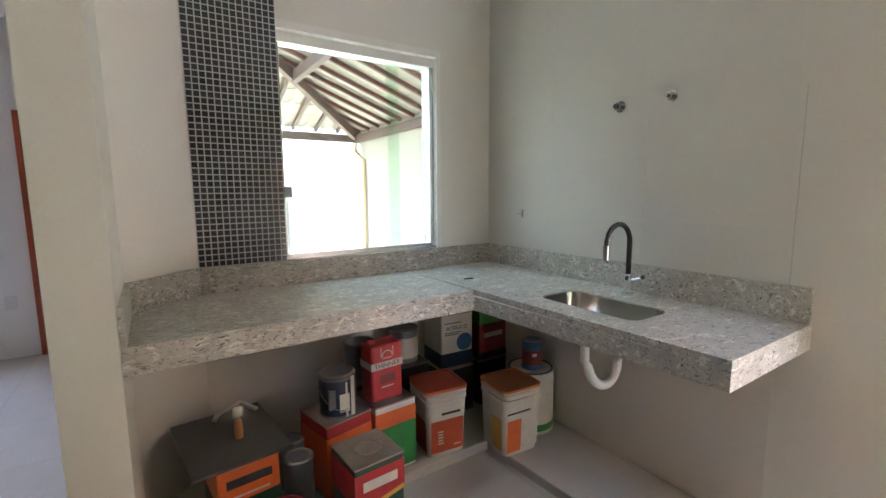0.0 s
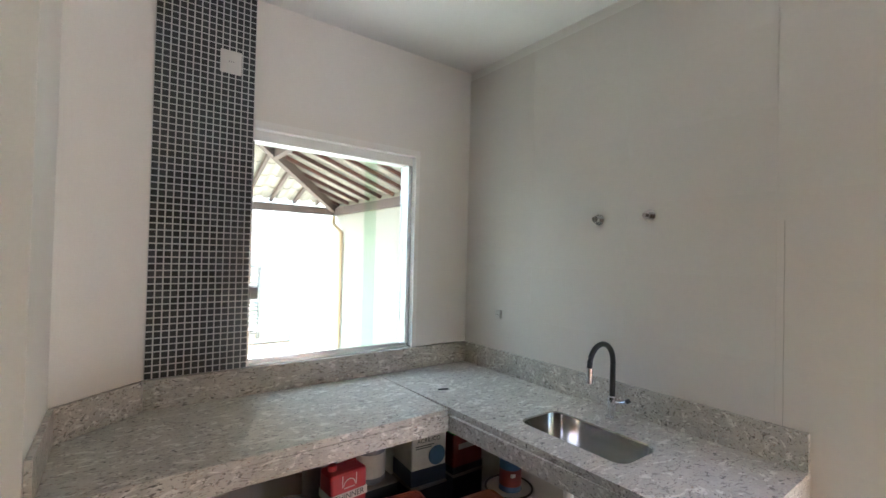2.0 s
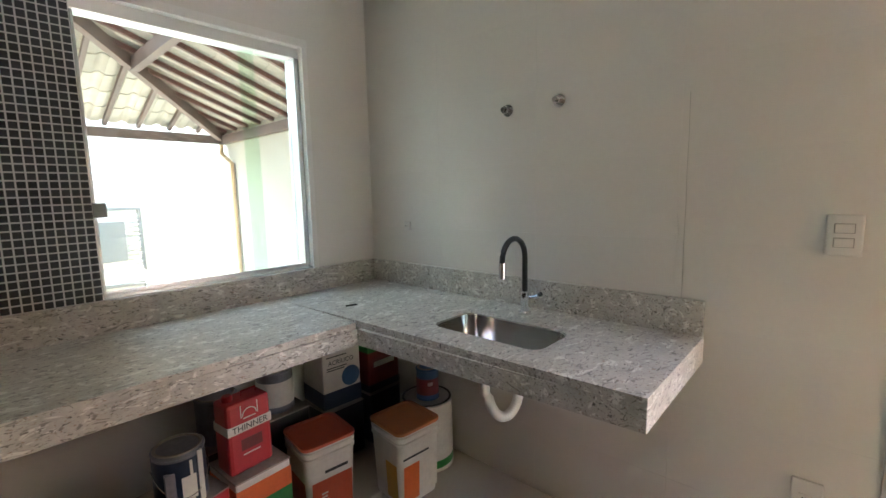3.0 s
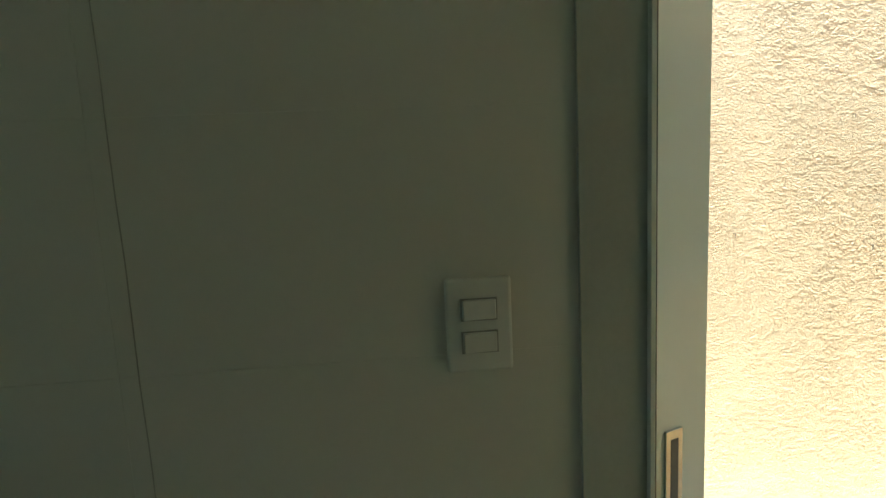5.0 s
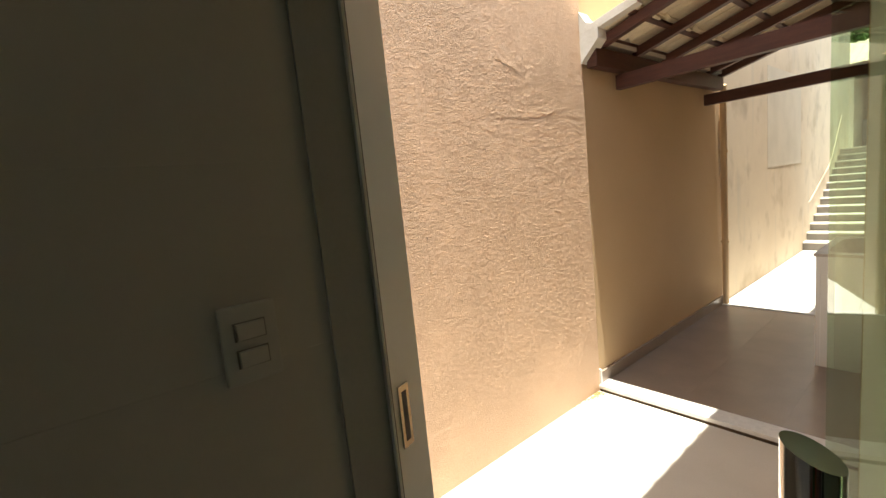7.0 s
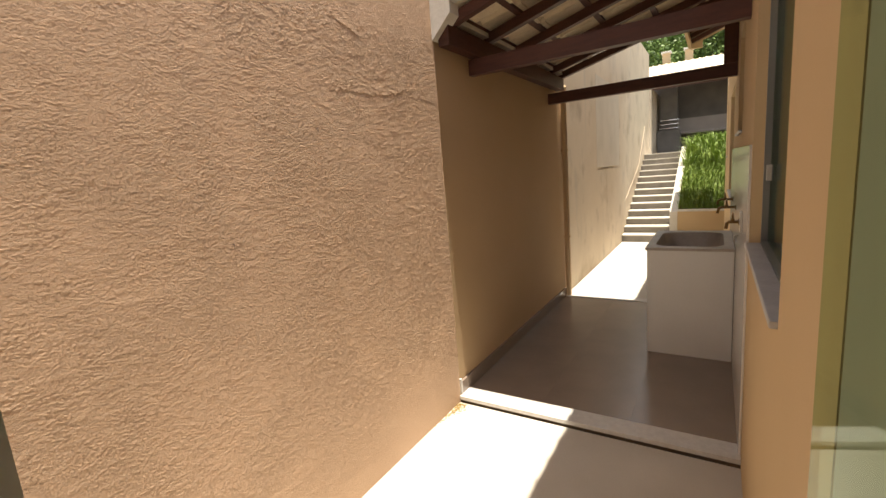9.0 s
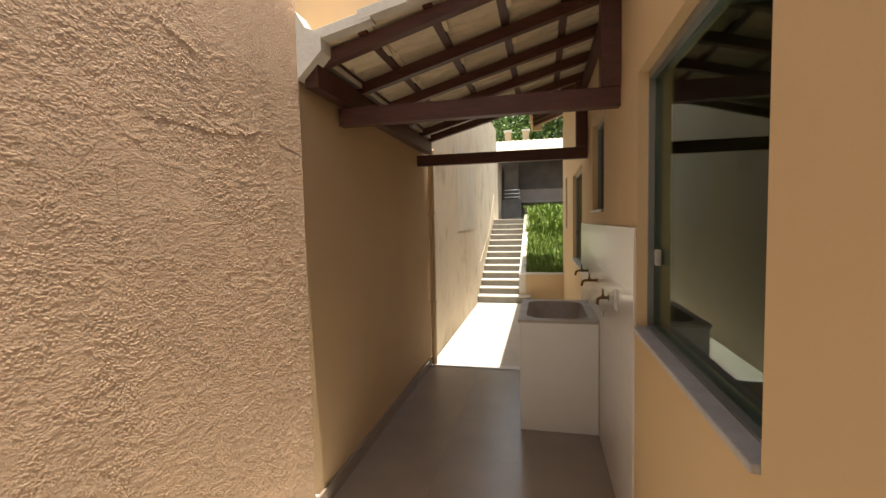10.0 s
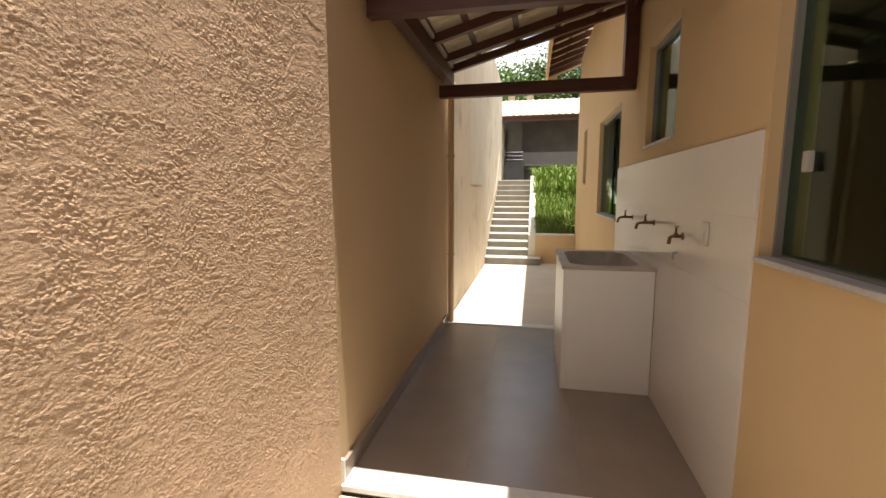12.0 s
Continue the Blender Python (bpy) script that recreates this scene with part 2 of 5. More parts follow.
# ---- mesh helpers ----
def box(bm, x0, x1, y0, y1, z0, z1, bevel=0.0):
    m = Matrix.Translation(((x0 + x1) / 2, (y0 + y1) / 2, (z0 + z1) / 2)) @ Matrix.Diagonal((abs(x1 - x0), abs(y1 - y0), abs(z1 - z0), 1))
    r = bmesh.ops.create_cube(bm, size=1, matrix=m)
    if bevel:
        es = {e for v in r["verts"] for e in v.link_edges}
        bmesh.ops.bevel(bm, geom=list(es), offset=bevel, segments=2, affect="EDGES", profile=0.5)
    return bm


def bar(bm, a, b, w, h, up=(0, 0, 1)):
    """A squared timber from a to b, w wide and h deep."""
    a, b = Vector(a), Vector(b)
    d = (b - a).normalized()
    side = d.cross(Vector(up)).normalized()
    top = side.cross(d)
    vs = [bm.verts.new(p + side * w / 2 * i + top * h / 2 * j) for p in (a, b) for i, j in ((-1, -1), (1, -1), (1, 1), (-1, 1))]
    for f in ((0, 1, 2, 3), (7, 6, 5, 4), (0, 4, 5, 1), (1, 5, 6, 2), (2, 6, 7, 3), (3, 7, 4, 0)):
        bm.faces.new([vs[i] for i in f])
    bmesh.ops.recalc_face_normals(bm, faces=bm.faces)
    return bm


def lathe(bm, profile, n=28, at=(0, 0, 0)):
    """A turned solid from (radius, height) pairs."""
    rings = []
    for r, z in profile:
        rings.append([bm.verts.new((at[0] + r * math.cos(2 * math.pi * k / n), at[1] + r * math.sin(2 * math.pi * k / n), at[2] + z)) for k in range(n)])
    for p, q in zip(rings, rings[1:]):
        for k in range(n):
            bm.faces.new((p[k], p[(k + 1) % n], q[(k + 1) % n], q[k]))
    bm.faces.new(rings[0][::-1])
    bm.faces.new(rings[-1])
    return bm


def tube(bm, pts, r, n=12):
    """A round pipe along points."""
    pts = [Vector(p) for p in pts]
    rings, ref = [], Vector((0.31, 0.2, 0.93))
    for i, p in enumerate(pts):
        d = (pts[min(i + 1, len(pts) - 1)] - pts[max(i - 1, 0)]).normalized()
        a = d.cross(ref).normalized()
        c = d.cross(a)
        rings.append([bm.verts.new(p + r * (math.cos(2 * math.pi * k / n) * a + math.sin(2 * math.pi * k / n) * c)) for k in range(n)])
    for p, q in zip(rings, rings[1:]):
        for k in range(n):
            bm.faces.new((p[k], p[(k + 1) % n], q[(k + 1) % n], q[k]))
    bm.faces.new(rings[0])
    bm.faces.new(rings[-1][::-1])
    bmesh.ops.recalc_face_normals(bm, faces=bm.faces)
    return bm


def prism(bm, pts, z0, z1):
    lo, hi = [bm.verts.new((x, y, z0)) for x, y in pts], [bm.verts.new((x, y, z1)) for x, y in pts]
    n = len(pts)
    bm.faces.new(lo[::-1])
    bm.faces.new(hi)
    for k in range(n):
        bm.faces.new((lo[k], lo[(k + 1) % n], hi[(k + 1) % n], hi[k]))
    bmesh.ops.recalc_face_normals(bm, faces=bm.faces)
    return bm


def mesh_of(name, bm, material, smooth=False):
    me = bpy.data.meshes.new(name)
    bm.to_mesh(me)
    bm.free()
    me.materials.append(material)
    if smooth:
        for p in me.polygons:
            p.use_smooth = True
        me.set_sharp_from_angle(angle=radians(40))
    return me


def part(name, bm, material, parent, label="", smooth=False):
    ob = new(name, mesh_of(name, bm, material, smooth))
    ob.parent = parent
    return tagged(ob, label)


def piece(name, me, parent, m):
    ob = new(name, me)
    ob.parent = parent
    ob.matrix_basis = m
    return ob


def thing(name, label, category, at=(0, 0, 0), turn=0.0, group="", kind=""):
    ob = new(name)
    ob.empty_display_size = 0.1
    ob.matrix_basis = pose(*at, 0, 0, turn)
    return tagged(ob, label, category, group, kind)


def struct(name, bm, material, label="", smooth=False):
    return tagged(new(name, mesh_of(name, bm, material, smooth)), label, "", "", "structure")


def B(*a):
    return box(bmesh.new(), *a)


def wall_y(bm, x0, x1, y0, y1, z0, z1, holes=()):
    """A wall that runs along y, with openings (ya, yb, za, zb)."""
    cuts = sorted(holes)
    at = y0
    for ya, yb, za, zb in cuts:
        box(bm, x0, x1, at, ya, z0, z1)
        if za > z0:
            box(bm, x0, x1, ya, yb, z0, za)
        box(bm, x0, x1, ya, yb, zb, z1)
        at = yb
    return box(bm, x0, x1, at, y1, z0, z1)


def wall_x(bm, x0, x1, y0, y1, z0, z1, holes=()):
    at = x0
    for xa, xb, za, zb in sorted(holes):
        box(bm, at, xa, y0, y1, z0, z1)
        if za > z0:
            box(bm, xa, xb, y0, y1, z0, za)
        box(bm, xa, xb, y0, y1, zb, z1)
        at = xb
    return box(bm, at, x1, y0, y1, z0, z1)


# ---- the plan ----
CEIL = 2.845         # kitchen ceiling
FLOOR = -0.05        # kitchen floor; the paint tins stand on a low plinth
XH = -0.577          # house wall along the side passage
XW = 1.155           # boundary wall
YK, YD = -2.314, -2.491  # kitchen end wall, inside and outside
SLAB, YARD = -0.195, -0.237
WIN = (-1.385, -0.435, 1.035, 2.21)

DOOR_CORNER = [(-6, YK), (0.0, YK), (0.0, YD), (-0.577, -3.21), (-0.577, -3.32), (-6, -3.32)]  # floor towards the slanting door

# ground
bm = bmesh.new()
bmesh.ops.create_grid(bm, x_segments=1, y_segments=1, size=600, matrix=Matrix.Translation((0, 0, YARD - 0.12)))
struct("ground", bm, M_SOIL, "bare brown soil around the houses")
struct("pavement_1", B(-1.0, XW, -5.0, 6.0, YARD - 0.1, YARD), M_CONC, "pale sunlit concrete yard beside the kitchen")
struct("pavement_2", B(XH, XW + 0.02, -7.80, -5.02, SLAB - 0.3, SLAB - 0.006), M_GROUT, "grey tiled floor of the covered wash area")
struct("pavement_3", B(XH, XW + 0.02, -12.3, -7.80, SLAB - 0.3, SLAB - 0.012), M_CONC, "pale concrete passage floor")
struct("trim_1", box(bmesh.new(), XH, XW, -5.16, -5.005, SLAB - 0.024, SLAB + 0.006, 0.003), M_EDGE, "white granite edging of the raised wash area floor")
struct("trim_riser", B(XH, XW, -5.10, -5.016, YARD - 0.05, SLAB - 0.024), M_SOIL, "dark brown riser strip under the edging")
struct("trim_2", B(XH, XW, -7.86, -7.74, SLAB - 0.05, SLAB + 0.006), M_EDGE, "white granite threshold strip")

# kitchen shell
bm = box(bmesh.new(), -6, 0.02, YK, 3.3, -0.15, FLOOR - 0.008)
prism(bm, DOOR_CORNER, -0.15, FLOOR - 0.008)
box(bm, -6, -0.74, -6, -3.33, -0.15, FLOOR - 0.008)
struct("floor", bm, M_GROUT, "grey grout bed of the porcelain tile floor")
bm = box(bmesh.new(), -6.1, 0.15, YK, 0.15, CEIL, CEIL + 0.15)
prism(bm, DOOR_CORNER, CEIL, CEIL + 0.15)
box(bm, -6, -0.74, -6.0, -3.33, CEIL, CEIL + 0.15)
struct("ceiling", bm, M_CEIL, "plain off-white painted ceiling")
struct("ceiling_2", B(-6.1, -1.85, 0.15, 3.4, CEIL, CEIL + 0.15), M_CEIL, "plain off-white painted ceiling")
bm = box(bmesh.new(), 0, 0.15, -2.40, 0.15, -0.3, CEIL)
prism(bm, [(0.003, -2.40), (0.036, YD), (0.15, YD), (0.15, -2.40)], -0.3, CEIL)
struct("wall_east", bm, M_WHITE, "white tiled kitchen wall behind the sink")
struct("wall_north", wall_x(bmesh.new(), -1.80, 0, 0, 0.15, -0.3, CEIL, [(WIN[0], WIN[1], WIN[2] - 0.03, WIN[3])]), M_WHITE, "white kitchen wall with a window")
bm = prism(bmesh.new(), [(-1.80, 0), (-1.80, 0.15), (-2.25, 0.15), (-2.25, -0.72), (-2.085, -0.72), (-2.085, -0.235)], -0.10, CEIL)
struct("wall_pillar", bm, M_WHITE, "white plastered pillar at the end of the worktop")
struct("wall_west_of_porch", B(-2.25, -2.12, 0.15, 3.3, -0.3, CEIL), M_WHITE, "plain white wall")
struct("wall_far_room", wall_x(bmesh.new(), -6, -2.12, 2.83, 2.98, -0.3, CEIL, [(-5.4, -4.0, 0.0, 2.1)]), M_WHITE, "plain white wall of the next room")
# West and back walls are out of view; their dark tone lowers bounce.
struct("wall_west", wall_y(bmesh.new(), -6.15, -6, -6, 3.3, -0.3, CEIL), M_BACK, "unseen beige wall, coloured dark to dim the kitchen")
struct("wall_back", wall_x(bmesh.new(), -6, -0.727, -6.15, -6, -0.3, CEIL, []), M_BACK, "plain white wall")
struct("wall_south", prism(bmesh.new(), [(0, -2.40), (0.0, YD), (-0.505, -3.17), (-0.577, -3.17), (-0.577, -3.12)], 2.12, CEIL), M_WHITE, "white wall above the slanting glass door")
# Added unseen partition: keeps light of the passage window out of the kitchen.
struct("wall_light_block", B(-6, -1.0, -3.32, -3.17, -0.3, CEIL), M_BACK, "unseen beige wall, coloured dark to dim the kitchen")
struct("wall_notch_end", B(-1.0, XH, -3.32, -3.17, -0.4, CEIL), M_HOUSE, "cream house wall")
struct("wall_lining", prism(bmesh.new(), [(-1.0, -3.168), (XH - 0.002, -3.168), (-0.70, -3.075), (-1.0, -3.075)], FLOOR - 0.004, CEIL - 0.002), M_WHITE, "white plastered wall beside the glass door")
struct("trim_door_step", prism(bmesh.new(), [(-0.004, -2.33), (-0.004, -2.53), (-0.50, -3.16), (-0.572, -3.16), (-0.61, -3.09)], -0.28, 0.003), M_MARBLE, "grey granite door step")

fr2 = thing("door_frame_2", "reddish wooden door frame edge in the next room", "door frame", kind="structure")
M_REDWOOD = mat("red_brown_wood", (0.36, 0.08, 0.03), (0.26, 0.05, 0.02), 6, 0.4, 0.05, 60)
part("jamb", B(-2.895, -2.86, 2.79, 2.828, FLOOR, 2.10), M_REDWOOD, fr2)
part("head", B(-2.86, -2.14, 2.79, 2.828, 2.065, 2.10), M_REDWOOD, fr2)

NEXT_ROOM = ((-3.12, 1.30), (-3.06, 0.45))

# house wall along the passage
HOLES = [(-11.2, -10.75, 1.35, 2.25), (-9.36, -7.92, 0.93, 2.12), (-6.90, -6.17, 1.56, 2.32), (-5.03, -3.81, 0.97, 2.185)]
struct("wall_house", wall_y(bmesh.new(), XH - 0.15, XH, -12.15, -3.32, -0.5, 3.72, HOLES), M_HOUSE, "cream painted house wall with windows")
struct("wall_house_end", B(-6, XH, -12.3, -12.15, -0.5, 3.4), M_HOUSE, "cream painted house end wall")
struct("wall_partition", B(-6.15, XH - 0.15, -7.6, -7.5, -0.3, 3.4), M_WHITE, "plain white wall")
struct("wall_house_west", B(-6.15, -6, -12.3, -6.15, -0.3, 3.4), M_WHITE, "plain white wall")
struct("floor_2", B(-6.15, XH - 0.15, -12.15, -6.15, -0.2, -0.01), M_FLOOR, "pale floor")
struct("roof_slab", B(-6.2, XH - 0.16, -12.3, -3.2, 3.4, 3.5), M_CEIL, "pale concrete roof slab")
struct("roof_slab_3", prism(bmesh.new(), [(-6.2, YD), (0.0, YD), (-0.577, -3.2), (-6.2, -3.2)], CEIL + 0.15, CEIL + 0.25), M_CEIL, "pale concrete roof slab")
struct("roof_slab_2", B(-6.2, 0.15, YD, 0.15, CEIL + 0.15, CEIL + 0.25), M_CEIL, "pale concrete roof slab")

# boundary wall
RIDGES = [
    (((-5.01, 1.90), (-4.90, 1.91), (-4.74, 1.955), (-4.54, 1.922), (-4.38, 1.902), (-4.08, 1.891), (-4.00, 1.915)), 1.0),
    (((-4.02, 1.91), (-3.90, 1.97), (-3.70, 2.10)), 0.18),
    (((-4.21, 1.75), (-4.07, 1.782), (-3.90, 1.835), (-3.60, 1.86)), 0.2),
    (((-4.36, 2.16), (-4.27, 2.185), (-4.17, 2.212), (-4.05, 2.25)), 0.8),
    (((-4.30, 2.095), (-4.20, 2.073), (-4.12, 2.07)), 0.6),
    (((-4.98, 2.21), (-4.81, 2.03)), 0.35),
    (((-4.60, 2.02), (-4.40, 1.99), (-4.25, 1.99)), 0.4),
]


def rough_wall(y0, y1, z0, z1, step):
    """Roughcast wall face with thrown-on lumps and ragged ridges where two coats meet."""
    nn = noise.noise
    ny, nz = int((y1 - y0) / step), int((z1 - z0) / step)
    verts, faces = [], []
    for i in range(ny + 1):
        y = y0 + (y1 - y0) * i / ny
        here = []
        for pts, amp in RIDGES:
            for (ya, za), (yb, zb) in zip(pts, pts[1:]):
                if ya <= y < yb:
                    fade = min(1.0, (y - pts[0][0] + 0.02) / 0.12, (pts[-1][0] - y + 0.02) / 0.12)
                    k = max(0.0, 0.5 + 1.2 * nn((y * 8.1, 5.1, pts[0][1])))
                    here.append((za + (zb - za) * (y - ya) / (yb - ya) + 0.016 * nn((y * 13, 1.3, pts[0][1])) + 0.014 * nn((y * 45, 2.3, pts[0][1])), amp * fade * k))
        for j in range(nz + 1):
            z = z0 + (z1 - z0) * j / nz
            w1, w2 = nn((y * 8, z * 8, 4)), nn((y * 8, z * 8, 14))
            yy, zz = y + 0.02 * w1 + 0.15 * z, z + 0.02 * w2 - 0.1 * y
            m = 0.9 + 0.55 * nn((y * 1.5, z * 1.5, 21))
            m *= 1.0 - 0.85 * min(1.0, max(0.0, (z - 2.1 + 0.25 * w1) / 0.3)) * min(1.0, max(0.0, (-4.0 - y + 0.3 * w2) / 0.45))
            m *= 1.0 - 0.6 * min(1.0, max(0.0, (0.35 - z + 0.2 * w1) / 0.4)) * min(1.0, max(0.0, (-3.6 - y) / 0.6))
            m = min(1.2, max(0.3, m)) * min(1.55, max(0.75, 0.75 + 0.62 * (-3.4 - y)))
            patch = min(1.2, max(0.3, 0.75 + 0.95 * nn((yy * 11, zz * 17, 7)) + 0.45 * nn((yy * 34, zz * 46, 8))))
            lump = patch * max(-0.25, min(0.6, 1.2 * nn((yy * 98, zz * 152, 1)) + 0.4 * nn((yy * 36, zz * 66, 3)) + 0.5 * nn((yy * 150, zz * 200, 2))))
            d = 0.0008 * nn((y * 1.1, z * 1.1, 0)) + 0.0004 * w1 + m * LUMP * lump + 0.0011 * m * max(-0.1, nn((yy * 26, zz * 44, 31)))
            for zr, k in here:
                u = z - zr
                if -0.03 < u < 0.2:
                    d += 0.0034 * k * (math.exp(-u / 0.022) if u > 0 else math.exp(u / 0.004)) * (0.7 + 0.6 * lump) - (0.0013 * k * math.exp(-((u + 0.012) / 0.008) ** 2))
            if i in (0, ny) or j in (0, nz):
                d = 0.0
            verts.append((XW - d, y, z))
    for i in range(ny):
        for j in range(nz):
            a = i * (nz + 1) + j
            faces.append((a, a + 1, a + nz + 2, a + nz + 1))
    k = len(verts)
    for y in (y0, y1):
        for z in (z0, z1):
            verts += [(XW, y, z), (XW + 0.3, y, z)]
    faces += [(k + 1, k + 3, k + 7, k + 5), (k, k + 1, k + 3, k + 2), (k + 4, k + 5, k + 7, k + 6), (k + 2, k + 3, k + 7, k + 6)]
    me = bpy.data.meshes.new("wall_boundary_rough")
    me.from_pydata(verts, [], faces)
    me.materials.append(M_ROUGH)
    me.polygons.foreach_set("use_smooth", [False] * (ny * nz + 4))
    return me


LUMP = 0.0013
tagged(new("wall_boundary_rough", rough_wall(-5.02, -2.5, -0.3, 2.75, 0.0030)), "sunlit roughcast beige boundary wall with ragged ridges", "", "", "structure")
bm = B(XW, XW + 0.3, -2.5, -0.6, -0.6, 4.2)
box(bm, XW, XW + 0.3, -5.02, -2.5, 2.75, 4.2)
struct("wall_boundary_rough_rest", bm, M_ROUGH, "upper roughcast of the boundary wall")
struct("wall_boundary_north", B(XW, XW + 0.3, -0.6, 7.5, -0.6, 4.2), M_NORTH, "smooth pale boundary wall beside the porch")
struct("wall_boundary_smooth", B(XW + 0.015, XW + 0.3, -7.84, -5.02, -0.6, 4.2), M_SMOOTH, "smooth beige wall of the covered wash area")
struct("wall_boundary_far", B(XW + 0.03, XW + 0.3, -16.2, -7.84, -0.6, 4.2), M_OLDWALL, "stained pale render boundary wall")
struct("baseboard", B(XW - 0.005, XW + 0.02, -7.8, -5.04, SLAB, SLAB + 0.10), M_FTILE, "grey-brown tile skirting")

struct("baseboard_end", B(XW - 0.012, XW + 0.014, -5.04, -5.021, SLAB, SLAB + 0.13), M_EDGE, "white skirting end")
bm = prism(bmesh.new(), [(-2.084, -0.605), (-0.50, -0.605), (-0.455, -1.60), (-0.005, -1.60), (-0.005, -0.002), (-1.80, -0.002), (-2.084, -0.236)], FLOOR - 0.004, 0.0)
bmesh.ops.bevel(bm, geom=[e for e in bm.edges if e.verts[0].co.z > -0.01 and e.verts[1].co.z > -0.01], offset=0.004, segments=1, affect="EDGES")
struct("trim_plinth", bm, M_FLOOR, "low pale tiled plinth under the worktop")

# ---- kitchen worktop ----
top = thing("worktop", "L-shaped speckled grey granite worktop fixed to the kitchen walls", "worktop")
part("slab", prism(bmesh.new(), [(-2.083, -0.71), (-0.675, -0.70), (-0.675, -0.003), (-1.80, -0.003), (-2.083, -0.235)], 0.872, 0.90), M_GRANITE, top)


def rounded(x0, x1, y0, y1, r, n=5):
    pts = []
    for cx, cy, a in ((x1 - r, y1 - r, 0), (x0 + r, y1 - r, 90), (x0 + r, y0 + r, 180), (x1 - r, y0 + r, 270)):
        pts += [(cx + r * math.cos(radians(a + 90 * k / n)), cy + r * math.sin(radians(a + 90 * k / n))) for k in range(n + 1)]
    return pts


def plate_with_hole(bm, outer, hole, z0, z1):
    """A slab with a hole: both outlines have the same number of points, in the same turn."""
    n = len(outer)
    v = [[bm.verts.new((x, y, z)) for x, y in pts] for z in (z0, z1) for pts in (outer, hole)]
    for k in range(n):
        j = (k + 1) % n
        bm.faces.new((v[2][k], v[2][j], v[3][j], v[3][k]))
        bm.faces.new((v[0][k], v[1][k], v[1][j], v[0][j]))
        bm.faces.new((v[0][k], v[0][j], v[2][j], v[2][k]))
        bm.faces.new((v[1][k], v[3][k], v[3][j], v[1][j]))
    bmesh.ops.recalc_face_normals(bm, faces=bm.faces)
    return bm


SINK = (-0.505, -0.265, -1.46, -0.975)
hole = rounded(*SINK, 0.05)
cx, cy = (SINK[0] + SINK[1]) / 2, (SINK[2] + SINK[3]) / 2
outer = []
for x, y in hole:
    outer.append((-0.003 if x > cx else -0.675 + (-0.70 - (-0.003 if y > cy else -1.84)) * 0.048 * (0 if y > cy else 1), -0.003 if y > cy else -1.84))
part("slab", plate_with_hole(bmesh.new(), outer, hole, 0.872, 0.90), M_GRANITE, top, "speckled granite slab cut out for the sink")
part("apron", B(-2.083, -0.675, -0.709, -0.688, 0.805, 0.872), M_GRANITE, top)
part("apron", prism(bmesh.new(), [(-0.674, -0.709), (-0.62, -1.839), (-0.60, -1.839), (-0.654, -0.709)], 0.803, 0.872), M_GRANITE, top)
part("apron", B(-0.60, -0.003, -1.839, -1.818, 0.803, 0.872), M_GRANITE, top, "sunlit granite end apron")
part("splashback", B(-1.80, -0.024, -0.022, -0.003, 0.90, 1.03), M_GRANITE, top)
part("splashback", B(-0.024, -0.005, -1.838, -0.003, 0.90, 1.03), M_GRANITE, top)
part("splashback", prism(bmesh.new(), [(-1.802, -0.003), (-2.082, -0.235), (-2.070, -0.250), (-1.802, -0.028)], 0.90, 1.03), M_GRANITE, top)
part("splashback", B(-2.083, -2.066, -0.705, -0.252, 0.90, 1.03), M_GRANITE, top)

sink = thing("kitchen_sink", "stainless steel kitchen sink bowl set into the granite worktop", "sink")
bm = bmesh.new()
ring = [rounded(SINK[0] + d, SINK[1] - d, SINK[2] + d, SINK[3] - d, r) for d, r in ((-0.002, 0.052), (0.004, 0.05), (0.012, 0.05), (0.03, 0.045))]
rows = [[bm.verts.new((x, y, z)) for x, y in pts] for pts, z in zip(ring, (0.902, 0.897, 0.80, 0.765))]
for p, q in zip(rows, rows[1:]):
    for k in range(len(p)):
        bm.faces.new((p[k], p[(k + 1) % len(p)], q[(k + 1) % len(p)], q[k]))
bm.faces.new(rows[-1])
bmesh.ops.recalc_face_normals(bm, faces=bm.faces)
part("bowl", bm, M_STEEL, sink, smooth=True)
part("drain", lathe(bmesh.new(), [(0.03, 0.0), (0.055, 0.0), (0.058, 0.006), (0.04, 0.009), (0.02, 0.004)], 24, (-0.385, -1.15, 0.766)), M_CHROME, sink, smooth=True)
part("strainer", lathe(bmesh.new(), [(0.012, 0.0), (0.03, 0.004), (0.03, 0.03), (0.01, 0.034)], 20, (-0.385, -1.15, 0.772)), M_CHROME, sink, smooth=True)

trap = thing("waste_trap", "white plastic waste pipe looped under the sink", "pipe")
pts = [(-0.385, -1.15, 0.765), (-0.385, -1.15, 0.62)]
pts += [(-0.315 - 0.07 * math.cos(a), -1.17 - 0.05 * math.sin(a / 2), 0.60 - 0.09 * math.sin(a)) for a in [math.pi * k / 12 for k in range(13)]]
pts += [(-0.235, -1.22, 0.63), (-0.20, -1.22, 0.66), (-0.12, -1.22, 0.665), (-0.006, -1.22, 0.665)]
part("pipe", tube(bmesh.new(), pts, 0.021), M_PVC, trap, smooth=True)
part("nut", lathe(bmesh.new(), [(0.035, 0.0), (0.038, 0.004), (0.038, 0.03), (0.03, 0.035)], 16, (-0.385, -1.15, 0.70)), M_PVC, trap, smooth=True)
part("wall_flange", tube(bmesh.new(), [(-0.006, -1.22, 0.665), (-0.014, -1.22, 0.665)], 0.04, 20), M_PVC, trap)

